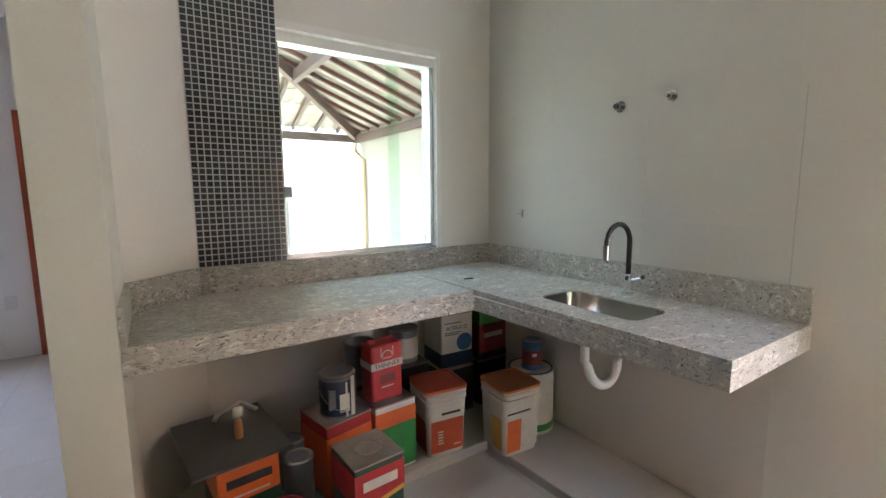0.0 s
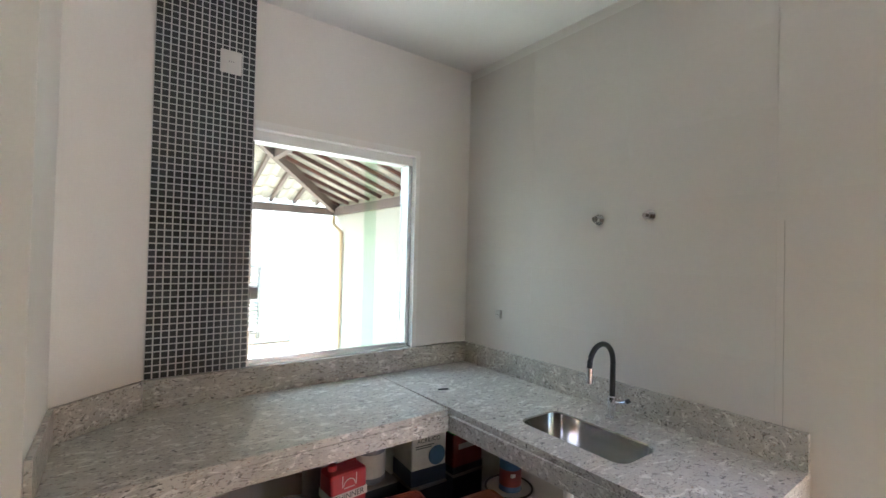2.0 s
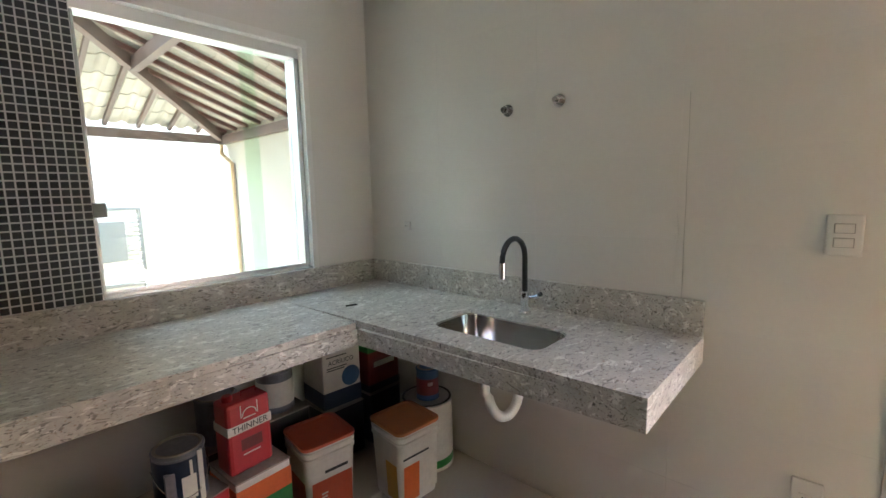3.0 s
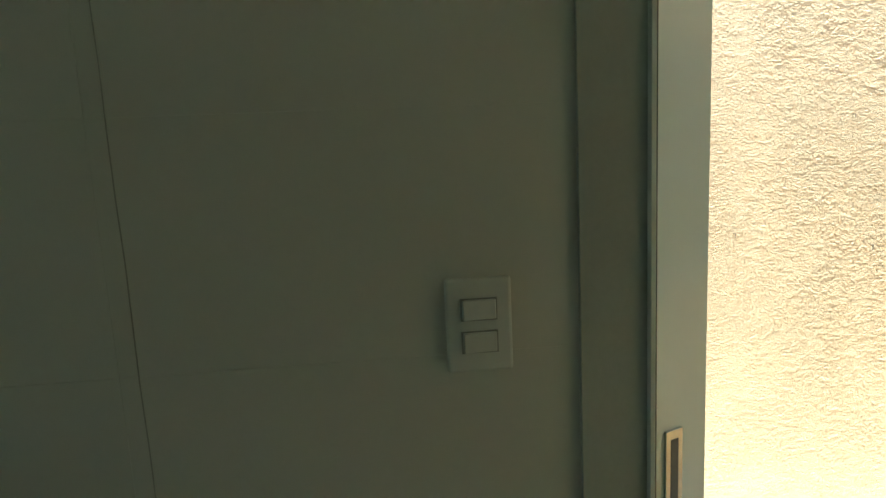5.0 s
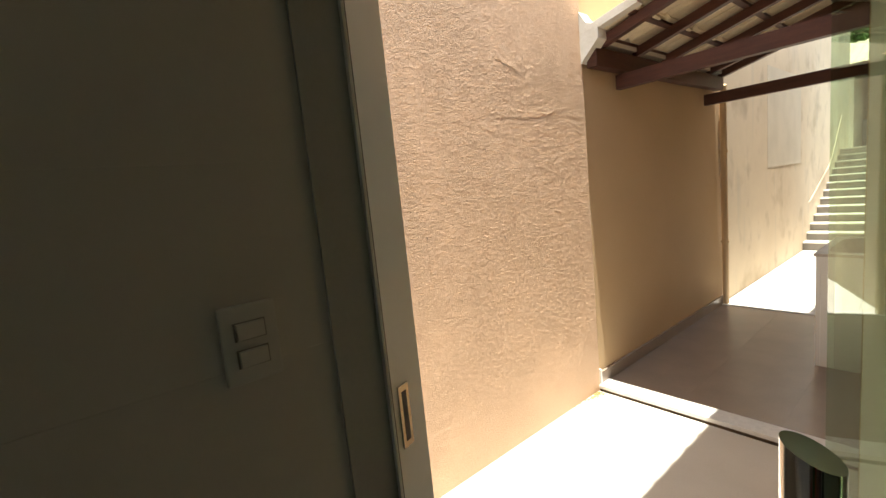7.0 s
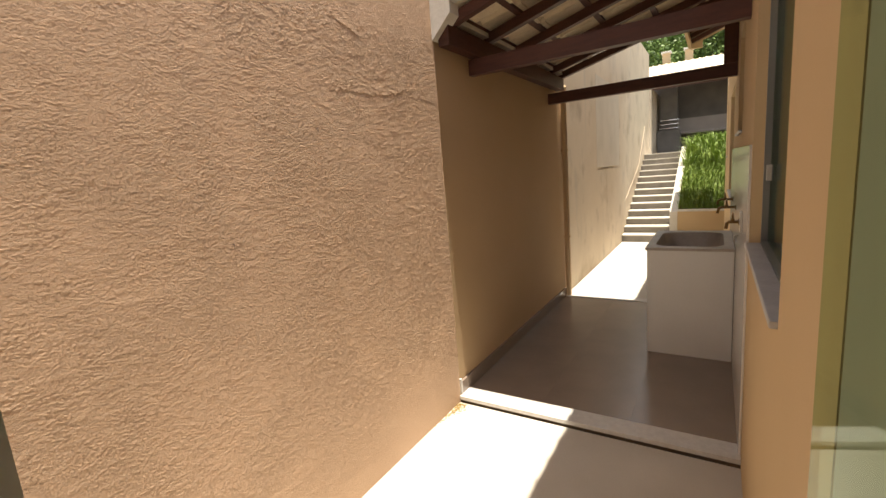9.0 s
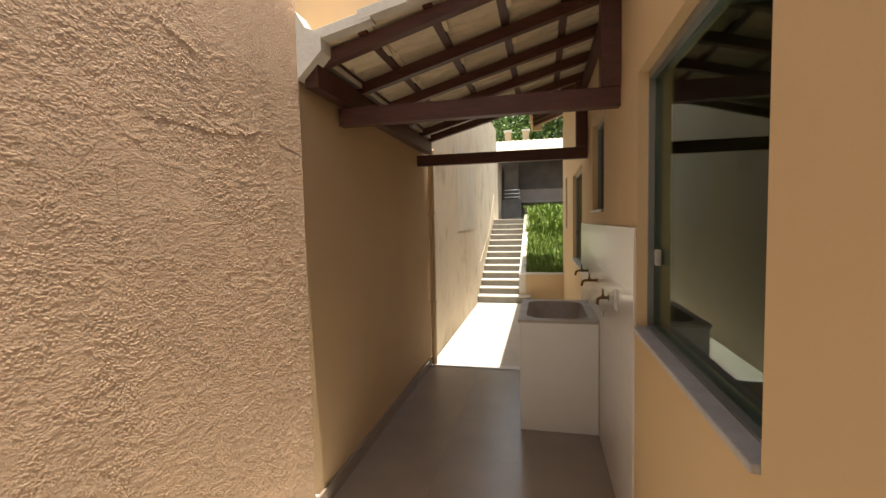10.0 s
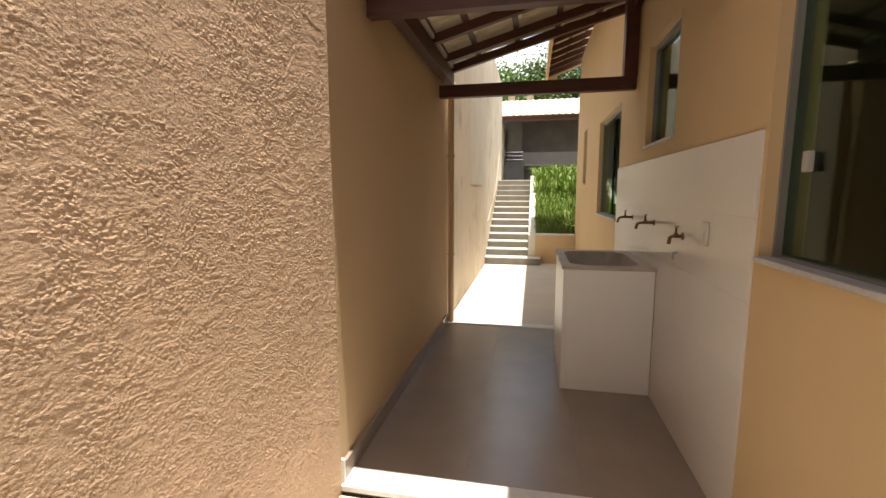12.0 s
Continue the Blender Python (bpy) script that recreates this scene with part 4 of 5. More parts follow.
for side_of in (-1, 1):
    bm = tube(bmesh.new(), [(L - 0.10, side_of * 0.05, 0.80), (L - 0.10, side_of * 0.05, 1.285)], 0.0175, 28)
    for v in bm.verts:
        if v.co.z > 1.0:
            v.co.z += 0.42 * side_of * (v.co.y - side_of * 0.05)
        else:
            v.co.z -= 0.42 * side_of * (v.co.y - side_of * 0.05)
    h = part("door_handle", bm, M_CHROME, door, "polished steel tube handle with slanted ends", smooth=True)
    for z in (0.88, 1.18):
        part("standoff", tube(bmesh.new(), [(L - 0.10, side_of * 0.05, z), (L - 0.10, side_of * 0.004, z)], 0.007, 10), M_CHROME, h)
for z in (0.0475, 2.0525):
    part("hinge", box(bmesh.new(), -0.012, 0.05, -0.016, 0.016, z - 0.0445, z + 0.0475, 0.003), M_CHROME, door)
fr = thing("door_frame_1", "glossy pale door frame with a steel lock keep", "door frame", kind="structure")


def on_jamb(u0, u1, off0, off1, z0, z1):
    """A bar on the splayed door jamb: u runs outwards along its face, off stands away from it."""
    pts = [(-0.010 + 0.337 * u - 0.9415 * o, -2.402 - 0.9415 * u - 0.337 * o) for u, o in ((u0, off0), (u1, off0), (u1, off1), (u0, off1))]
    return prism(bmesh.new(), pts, z0, z1)


part("jamb", on_jamb(0, 0.118, -0.010, 0.0, -0.002, 2.10), M_FRAME, fr)
# White strip stands in for the thin bright line of light along the jamb.
part("gap_light_line", B(-0.020, -0.010, -2.409, -2.403, -0.002, 2.10), M_PVC, fr, "white strip drawn for the bright line of light at the gap")
part("gasket", on_jamb(0.0085, 0.0165, 0.0002, 0.0025, -0.002, 2.10), M_DGLASS, fr, "dark rubber gasket")
part("lock_keep", on_jamb(0.034, 0.066, 0.0, 0.004, 0.975, 1.105), M_STEEL, fr, "steel lock keep")
part("keep_slot", on_jamb(0.043, 0.057, 0.0038, 0.0046, 0.988, 1.092), M_BLACK, fr)
part("head", prism(bmesh.new(), [(-0.012, -2.40), (-0.012, -2.49), (-0.52, -3.125), (-0.565, -3.09)], 2.10, 2.12), M_ALU, fr)

# ---- covered wash area ----
SL = (2.905 - 2.46) / (1.05 - XH)      # roof slope across the passage


def roof_z(x):
    return 2.46 + (1.05 - x) * SL


def tile_mesh(w=0.262, n=10, length=0.40, drop=0.018, roll=0.026, flat=0.68, material=None):
    """One cream clay tile: a shallow pan beside a round roll, lapping the tile below."""
    bm = bmesh.new()
    prof = []
    for k in range(n + 1):
        u = k / n
        prof.append((u * w, roll * math.sin((u - flat) / (1 - flat) * math.pi) if u > flat else -0.005 * abs(math.sin(u / flat * 2 * math.pi))))
    rows = []
    for v, dz in ((0, 0.0), (length, drop * 0.1)):
        rows.append([[bm.verts.new((v, y, z + dz + th)) for y, z in prof] for th in (0.0, 0.012)])
    for k in range(n):
        for th in (0, 1):
            f = (rows[0][th][k], rows[0][th][k + 1], rows[1][th][k + 1], rows[1][th][k])
            bm.faces.new(f if th else f[::-1])
        for r in rows:
            bm.faces.new((r[0][k], r[0][k + 1], r[1][k + 1], r[1][k]))
    for k in (0, n):
        bm.faces.new((rows[0][0][k], rows[0][1][k], rows[1][1][k], rows[1][0][k]))
    bmesh.ops.recalc_face_normals(bm, faces=bm.faces)
    return mesh_of("roof_tile", bm, material or M_RTILE, True)


TILE = tile_mesh()
PORCH_TILE = tile_mesh(0.205, 8, 0.40, 0.018, 0.034, 0.45, M_PTILE)


def slope_pose(x, y, z, turn, pitch, lift):
    """A tile whose length climbs: turn about z, then pitch up."""
    return Matrix.Translation((x, y, z)) @ Matrix.Rotation(radians(turn), 4, "Z") @ Matrix.Rotation(-pitch - lift, 4, "Y")


PITCH = math.atan(SL)
wash = thing("wash_roof", "lean-to roof of dark stained timber and cream clay tiles", "roof")
RAFTERS = (-5.15, -5.70, -6.23, -6.75, -7.27, -7.60)
for y in RAFTERS:
    part("rafter", bar(bmesh.new(), (1.10, y, roof_z(1.10) - 0.02), (XH + 0.003, y, roof_z(XH) - 0.02), 0.055, 0.07), M_WOOD, wash)
for k in range(5):
    x = 0.81 - 0.365 * k if k < 4 else 1.08
    part("batten", bar(bmesh.new(), (x, -5.10, roof_z(x) + 0.026), (x, -7.63, roof_z(x) + 0.026), 0.05, 0.022), M_WOOD, wash)
    for y in RAFTERS[:-1] if k < 4 else ():
        y -= 0.09 + random.uniform(-0.02, 0.02)
        part("tile_lug", bar(bmesh.new(), (x - 0.05, y, roof_z(x - 0.05) + 0.022), (x - 0.035, y - 0.2, roof_z(x - 0.035) + 0.024), 0.03, 0.024), M_RTILE, wash)
part("wall_plate", bar(bmesh.new(), (1.10, -5.06, 2.335), (1.10, -7.62, 2.335), 0.08, 0.13), M_WOOD, wash)
part("ridge_plate", bar(bmesh.new(), (XH + 0.03, -5.06, roof_z(XH) - 0.10), (XH + 0.03, -7.62, roof_z(XH) - 0.10), 0.05, 0.10), M_WOOD, wash)
for y, zb in ((-5.51, 2.146), (-7.33, 2.102)):
    part("tie_beam", bar(bmesh.new(), (1.145, y, zb + 0.055), (XH + 0.003, y, zb + 0.055), 0.07, 0.11), M_WOOD, wash)
    part("post", B(XH + 0.003, XH + 0.11, y - 0.05, y + 0.05, zb + 0.11, roof_z(XH) - 0.05), M_WOOD, wash)
for k in range(5):
    a, b = 1.13 - 0.335 * k, 1.13 - 0.335 * k - (0.40 if k < 4 else 0.36)
    bm = bar(bmesh.new(), (a, -5.05, roof_z(a) + 0.070), (b, -5.05, roof_z(b) + 0.048), 0.078 + 0.005 * k, 0.05)
    bar(bm, (a - 0.004, -5.054, roof_z(a) + 0.100), (b + 0.004, -5.054, roof_z(b) + 0.078), 0.05 + 0.004 * k, 0.016)
    part("verge_cap", bm, M_MORTAR, wash, "white mortar verge cap")
part("wall_flashing", B(1.06, XW + 0.014, -7.66, -5.09, 2.435, 2.585), M_MORTAR, wash, "mortar joint against the wall")
bm = bmesh.new()
flare = [(1.154, 2.30), (1.154, 2.66), (1.10, 2.57), (1.01, 2.53), (1.01, 2.44)]
for y in (-5.12, -5.005):
    bm.faces.new([bm.verts.new((x, y, z)) for x, z in flare])
bm.verts.ensure_lookup_table()
for k in range(5):
    bm.faces.new((bm.verts[k], bm.verts[(k + 1) % 5], bm.verts[(k + 1) % 5 + 5], bm.verts[k + 5]))
bmesh.ops.recalc_face_normals(bm, faces=bm.faces)
part("eave_mortar", bm, M_MORTAR, wash, "white flared mortar corner")
for i in range(10):
    for j in range(5):
        x = 1.14 - 0.335 * j
        y = -5.055 - 0.2575 * i
        piece("roof_tile", TILE, wash, slope_pose(x, y, roof_z(x) + 0.036 + 0.010, 180, PITCH, -0.035 + 0.008 * random.uniform(-1, 1)))

rnd = random.Random(11)
verts, faces = [], []
for _ in range(140):
    x, y = XW - abs(rnd.gauss(0, 0.035)) - 0.004, -4.99 + abs(rnd.gauss(0, 0.12))
    a, r, k = rnd.uniform(0, 6.28), rnd.uniform(0.004, 0.011), len(verts)
    for q in range(4):
        verts.append((x + r * math.cos(a + q * 1.57) * (1 if q % 2 else 0.5), y + r * math.sin(a + q * 1.57) * (1 if q % 2 else 0.5), YARD + 0.002 + rnd.uniform(0, 0.005)))
    faces.append((k, k + 1, k + 2, k + 3))
me = bpy.data.meshes.new("litter")
me.from_pydata(verts, [], faces)
me.materials.append(mat("dry_leaf", (0.42, 0.30, 0.06), (0.26, 0.15, 0.04), 30, 0.8, 0, 60))
tagged(new("litter", me), "dry yellow leaf litter in the yard corner", "litter", "", "stuff")
struct("wall_patch", B(XW + 0.027, XW + 0.032, -11.65, -9.75, 1.35, 2.78), M_PATCH, "grey cement patch on the boundary wall")
rail = thing("handrail", "thin white metal handrail beside the steps", "handrail")
part("rail", tube(bmesh.new(), [(1.184, -12.28, 0.62), (1.172, -12.31, 0.635), (1.172, -14.14, 1.28), (1.172, -15.23, 2.24), (1.184, -15.26, 2.26)], 0.006, 8), M_OLDWALL, rail, smooth=True)

for y, z, drop in ((-3.42, 1.24, 0.03), (-4.03, 1.16, 0.045), (-3.92, 1.70, 0.03)):
    t = thing("nail", "bent rusty nail in the roughcast wall", "nail", (XW, y, z), 0, "nails in the boundary wall")
    part("shaft", tube(bmesh.new(), [(0.012, 0, 0), (-0.012, 0, 0.0), (-0.014, 0.003, -drop * 0.5)], 0.0016, 6), M_BARK, t, smooth=True)
t = thing("wall_crack", "thin dark joint line in the white kitchen wall", "crack", (-0.0045, 0, 0), kind="structure")
part("line", tube(bmesh.new(), [(0, -1.761 + 0.0008 * math.sin(k * 1.9), 0.93 + 0.075 * k) for k in range(12)], 0.0008, 5), M_GROUT, t)
pipe = thing("downpipe", "beige painted rainwater pipe on the boundary wall", "pipe")
part("pipe", tube(bmesh.new(), [(1.125, -7.80, SLAB), (1.125, -7.80, 2.2), (1.10, -7.74, 2.34)], 0.033, 16), M_SMOOTH, pipe, smooth=True)
for z in (0.55, 1.6):
    part("bracket", box(bmesh.new(), 1.085, 1.185, -7.815, -7.785, z, z + 0.025), M_SMOOTH, pipe)

tank = thing("laundry_tank", "white laundry tank with a grey stone double basin", "laundry sink", (XH, -6.326, SLAB))
W, D, HT = 0.62, 0.93, 0.91
part("front_panel", box(bmesh.new(), 0.014, W - 0.03, -0.05, 0.0, 0.0, HT - 0.022, 0.003), M_PVC, tank, "white painted front")
part("side_panel", box(bmesh.new(), W - 0.03, W, -D, 0.0, 0.0, HT - 0.022, 0.003), M_PVC, tank)
part("back_panel", box(bmesh.new(), 0.014, W - 0.03, -D, -D + 0.05, 0.0, HT - 0.022, 0.003), M_PVC, tank)
M_BASIN = mat("grey_stone_basin", (0.50, 0.45, 0.40), (0.36, 0.31, 0.27), 8, 0.35, 0.03, 90)
hole = rounded(0.08, W - 0.05, -D + 0.10, -0.07, 0.12)
outer = [(0.014 if x < W / 2 else W + 0.012, -D if y < -D / 2 else 0.012) for x, y in hole]
part("rim", plate_with_hole(bmesh.new(), outer, hole, HT - 0.022, HT), M_BASIN, tank, "grey stone rim")
bm = bmesh.new()
ring = [rounded(0.08 + d, W - 0.05 - d, -D + 0.10 + d, -0.07 - d, 0.12) for d in (0, 0.015, 0.06)]
rows = [[bm.verts.new((x, y, z)) for x, y in pts] for pts, z in zip(ring, (HT - 0.002, HT - 0.06, HT - 0.20))]
for p, q in zip(rows, rows[1:]):
    for k in range(len(p)):
        bm.faces.new((p[k], p[(k + 1) % len(p)], q[(k + 1) % len(p)], q[k]))
bm.faces.new(rows[-1])
bmesh.ops.recalc_face_normals(bm, faces=bm.faces)
part("basin", bm, M_BASIN, tank, smooth=True)

for y, z, k in ((-7.13, 1.02, 1.0), (-6.45, 1.02, 1.0), (-5.85, 0.985, 0.6)):
    t = thing("wall_tap", "aged brass garden tap on the white tiled wall" if k == 1.0 else "short aged brass tap on the white tiled wall", "tap", (XH + 0.012, y, z), 0, "brass taps above the laundry tank")
    part("body", tube(bmesh.new(), [(0, 0, 0), (0.09 * k, 0, 0), (0.11 * k, 0, -0.008), (0.12 * k, 0, -0.045)], 0.0105, 12), M_BRASS, t, smooth=True)
    part("stem", lathe(bmesh.new(), [(0.012, 0), (0.012, 0.018), (0.007, 0.022), (0.006, 0.05)], 12, (0.06 * k, 0, 0)), M_BRASS, t, smooth=True)
    part("handle", tube(bmesh.new(), [(0.06 * k, -0.028, 0.056), (0.06 * k, 0, 0.05), (0.06 * k, 0.028, 0.056)], 0.005, 8), M_BRASS, t, smooth=True)
    part("flange", tube(bmesh.new(), [(0, 0, 0), (0.005, 0, 0)], 0.022, 16), M_BRASS, t)
t = wall_plate("wall_socket", "white wall socket on the tiled wash wall", (XH + 0.012, -5.52, 1.03), 180, 0.075, 0.12, 0, True)
t = thing("drain_stub", "short grey drain pipe stub on the tiled wall", "pipe", (XH + 0.012, -5.93, 0.88))
part("stub", tube(bmesh.new(), [(0, 0, 0), (0.018, 0, 0), (0.022, 0, -0.04)], 0.007, 12), M_JAMB, t, smooth=True)


def house_window(name, label, y0, y1, z0, z1, split=True):
    """A sliding glass window deep in the wall with a stone sill outside."""
    t = thing(name, label, "window", kind="structure")
    x = XH - 0.075
    for nm, a in (("frame_top", (x - 0.03, x + 0.03, y0, y1, z1 - 0.04, z1 - 0.001)), ("frame_bottom", (x - 0.03, x + 0.03, y0, y1, z0 + 0.001, z0 + 0.03)),
                  ("frame_side", (x - 0.03, x + 0.03, y0 + 0.001, y0 + 0.016, z0 + 0.03, z1 - 0.04)), ("frame_side", (x - 0.03, x + 0.03, y1 - 0.016, y1 - 0.001, z0 + 0.03, z1 - 0.04))):
        part(nm, B(*a), M_WFRAME, t)
    mid = (y0 + y1) / 2
    if split:
        for a, b, dx in ((y0 + 0.016, mid + 0.008, 0.012), (mid - 0.008, y1 - 0.016, -0.012)):
            p = part("pane", B(x + dx - 0.004, x + dx + 0.004, a, b, z0 + 0.03, z1 - 0.04), M_PANE, t, "green-tinted pane")
        part("latch", box(bmesh.new(), x + 0.016, x + 0.04, y0 + 0.05, y0 + 0.08, z0 + 0.35, z0 + 0.42, 0.004), M_ALU, t)
    else:
        part("pane", B(x - 0.004, x + 0.004, y0 + 0.016, y1 - 0.016, z0 + 0.03, z1 - 0.04), M_PANE, t, "green-tinted pane")
    part("window_sill", box(bmesh.new(), x + 0.03, XH + 0.02, y0 + 0.002, y1 - 0.002, z0 + 0.0005, z0 + 0.022, 0.004), M_MARBLE, t, "grey marble sill")
    return t


house_window("window_2", "wide green-tinted sliding window with a grey marble sill", *HOLES[3], False)
w2 = bpy.data.objects["window_2"]
part("latch", box(bmesh.new(), XH - 0.066, XH - 0.045, -4.90, -4.865, 1.30, 1.37, 0.004), M_JAMB, w2)
house_window("window_3", "small green-tinted window above the laundry tank", *HOLES[2], False)
house_window("window_4", "green-tinted sliding window along the passage", *HOLES[1])
house_window("window_5", "narrow green-tinted window at the far end", *HOLES[0], False)

# ---- steps, bank and back yard ----
stair = thing("garden_steps", "straight flight of grey steps with pale treads", "stairs")
N, Y0, TR, RI = 13, -11.85, 0.277, 1.735 / 13
for k in range(N):
    x0 = 0.09 if k < 2 else 0.335
    part("riser", B(x0, XW + 0.028, Y0 - TR * (k + 1), Y0 - TR * k, SLAB - 0.02, SLAB + RI * (k + 1) - 0.02), M_RISER, stair)
    part("tread", box(bmesh.new(), x0, XW + 0.028, Y0 - TR * (k + 1) - 0.02, Y0 - TR * k + 0.025, SLAB + RI * (k + 1) - 0.02, SLAB + RI * (k + 1), 0.004), M_CONC, stair)
bm = bmesh.new()
vs = [(y, z) for y, z in ((-12.10, -0.2), (-12.10, 0.36), (-12.35, 0.46), (-15.5, 1.66), (-15.7, 1.66), (-15.7, -0.2))]
for x in (0.20, 0.333):
    bm.faces.new([bm.verts.new((x, y, z)) for y, z in vs])
bm.verts.ensure_lookup_table()
for k in range(len(vs)):
    j = (k + 1) % len(vs)
    bm.faces.new((bm.verts[k], bm.verts[j], bm.verts[j + 6], bm.verts[k + 6]))
bmesh.ops.recalc_face_normals(bm, faces=bm.faces)
struct("trim_kerb", bm, M_MORTAR, "white sloping kerb beside the steps")
struct("wall_retaining", B(-3.0, 0.198, -12.26, -12.10, -0.5, 0.36), M_HOUSE, "low cream retaining wall")
struct("trim_retaining", B(-3.0, 0.198, -12.28, -12.085, 0.362, 0.39), M_MORTAR, "pale coping of the low wall")
bm = bmesh.new()
prof = [(-12.26, 0.33), (-13.3, 0.78), (-15.5, 1.50), (-17.3, 1.55), (-40, 1.6)]
g = [[bm.verts.new((x, y, z)) for y, z in prof] for x in (-8, 0.2)]
for k in range(len(prof) - 1):
    bm.faces.new((g[0][k], g[0][k + 1], g[1][k + 1], g[1][k]))
bmesh.ops.recalc_face_normals(bm, faces=bm.faces)
struct("ground_bank", bm, M_SOIL, "sloping soil bank under the grass")
struct("ground_terrace", B(0.2, 12, -40, -15.45, 0.5, 1.53), M_CONC, "pale upper terrace")


def bank_z(y):
    for (a, za), (b, zb) in zip(prof, prof[1:]):
        if b <= y <= a:
            return za + (zb - za) * (a - y) / (a - b)
    return prof[-1][1]


def blades(n, area, h0, h1, wid, seed):
    """Many bent grass blades in one mesh."""
    rnd = random.Random(seed)
    verts, faces = [], []
    for _ in range(n):
        x, y = rnd.uniform(area[0], area[1]), rnd.uniform(area[2], area[3])
        z, a, h, lean = bank_z(y) - 0.01, rnd.uniform(0, 6.28), rnd.uniform(h0, h1), rnd.uniform(0.1, 1.1)
        dx, dy, px, py = math.cos(a) * h * lean, math.sin(a) * h * lean, -math.sin(a) * wid, math.cos(a) * wid
        i = len(verts)
        verts += [(x - px, y - py, z), (x + px, y + py, z), (x + dx * 0.4 + px * 0.8, y + dy * 0.4 + py * 0.8, z + h * 0.65), (x + dx * 0.4 - px * 0.8, y + dy * 0.4 - py * 0.8, z + h * 0.65), (x + dx, y + dy, z + h * (1 - 0.3 * lean))]
        faces += [(i, i + 1, i + 2, i + 3), (i + 3, i + 2, i + 4)]
    me = bpy.data.meshes.new("grass")
    me.from_pydata(verts, [], faces)
    me.materials.append(M_GRASS)
    return me


tagged(new("grass", blades(9000, (-1.6, 0.19, -15.6, -12.28), 0.10, 0.30, 0.008, 3)), "bright green unmown grass on the bank", "grass", "", "stuff")
tagged(new("weeds", blades(2500, (-1.6, 0.19, -17.0, -14.2), 0.25, 0.6, 0.016, 5)), "tall green weeds at the top of the bank", "weeds", "", "stuff")

shed = thing("barbecue_shelter", "shaded back shelter with a pale tiled roof", "shelter", (0, -18.0, 1.53))
M_DARKRENDER = mat("dark_grey_render", (0.20, 0.18, 0.16), (0.11, 0.10, 0.09), 2, 0.9, 0.2, 60)
part("back_wall", B(-4.5, 1.5, -2.3, -2.1, -0.6, 2.5), M_DARKRENDER, shed)
part("side_wall", B(1.3, 1.5, -2.1, 0.25, -0.6, 2.0), M_OLDWALL, shed)
part("roof_board", bar(bmesh.new(), (-1.5, 0.28, 2.06), (-1.5, -2.3, 3.02), 6.1, 0.05, (0, 0, 1)), M_WOOD, shed)
part("worktop", box(bmesh.new(), -4.0, 0.75, -2.1, -1.5, 0.62, 0.68, 0.01), M_SLAB, shed)
part("front_beam", B(-4.5, 1.5, 0.10, 0.20, 1.94, 2.06), M_WOOD, shed)
part("tiled_splash", B(-4.0, 0.75, -2.1, -2.08, 0.68, 1.15), M_SLAB, shed)
for i in range(26):
    for j in range(8):
        piece("roof_tile", TILE, shed, Matrix.Translation((1.5 - 0.2 * i, 0.34 - 0.31 * j, 2.10 + 0.115 * j)) @ Matrix.Rotation(radians(-90), 4, "Z") @ Matrix.Rotation(-0.335, 4, "Y"))
bbq = thing("barbecue", "dark brick barbecue with a metal grill under the shelter", "barbecue", (1.0, -19.35, 1.53))
part("body", box(bmesh.new(), -0.4, 0.28, -0.45, 0.3, -0.0, 0.75, 0.01), M_DARKRENDER, bbq)
part("chimney", bar(bmesh.new(), (-0.06, -0.1, 0.75), (-0.06, -0.1, 2.5), 0.5, 0.5, (0, 1, 0)), M_DARKRENDER, bbq)
for z in (0.82, 0.95, 1.08):
    part("grill_bar", tube(bmesh.new(), [(-0.38, 0.31, z), (0.26, 0.31, z)], 0.012, 8), M_CHROME, bbq)
struct("wall_neighbour", B(-9, 5, -20.9, -20.7, 0.5, 4.55), M_HOUSE, "cream boundary wall behind the shelter")
struct("trim_neighbour", B(-9, 5, -20.95, -20.65, 4.55, 4.63), M_MORTAR, "pale wall coping")
for x in (0.45, 1.15):
    t = thing("wall_pier", "pale pier on the boundary wall", "pier", (x, -20.7, 4.63), 0, "piers on the boundary wall")
    part("shaft", box(bmesh.new(), -0.12, 0.12, -0.12, 0.12, -0.1, 0.38, 0.01), M_HOUSE, t)
    part("cap", box(bmesh.new(), -0.16, 0.16, -0.16, 0.16, 0.38, 0.44, 0.01), M_MORTAR, t)

eave = thing("house_eave", "tiled house eave on dark rafters above the passage", "roof")
EA = 0.36
for k in range(24):
    y = -3.3 - 0.4 * k
    part("rafter", bar(bmesh.new(), (XH - 0.3, y, 3.76 + 0.3 * EA), (0.02, y, 3.76 - (0.02 - XH) * EA), 0.055, 0.08), M_WOOD, eave)
for k in range(3):
    x = -0.02 - 0.25 * k
    part("batten", bar(bmesh.new(), (x, -3.2, 3.82 - (x - XH) * EA), (x, -12.65, 3.82 - (x - XH) * EA), 0.04, 0.025), M_WOOD, eave)
part("fascia", B(0.025, 0.074, -12.65, -3.2, 3.45, 3.60), M_SMOOTH, eave, "beige fascia board")
part("barge_board", bar(bmesh.new(), (XH - 0.2, -12.66, 3.80 + 0.2 * EA), (0.05, -12.66, 3.80 - 0.627 * EA), 0.03, 0.16), M_SMOOTH, eave)
part("barge_end", box(bmesh.new(), -0.16, 0.05, -12.76, -12.68, 3.45, 4.2, 0.006), M_HOUSE, eave, "cream plastered eave end")
for i in range(46):
    piece("roof_tile", TILE, eave, slope_pose(0.065, -3.2 - 0.205 * i, 3.63, 180, math.atan(EA), 0))
    piece("roof_tile", TILE, eave, slope_pose(-0.265, -3.2 - 0.205 * i, 3.63 + 0.33 * EA, 180, math.atan(EA), 0))

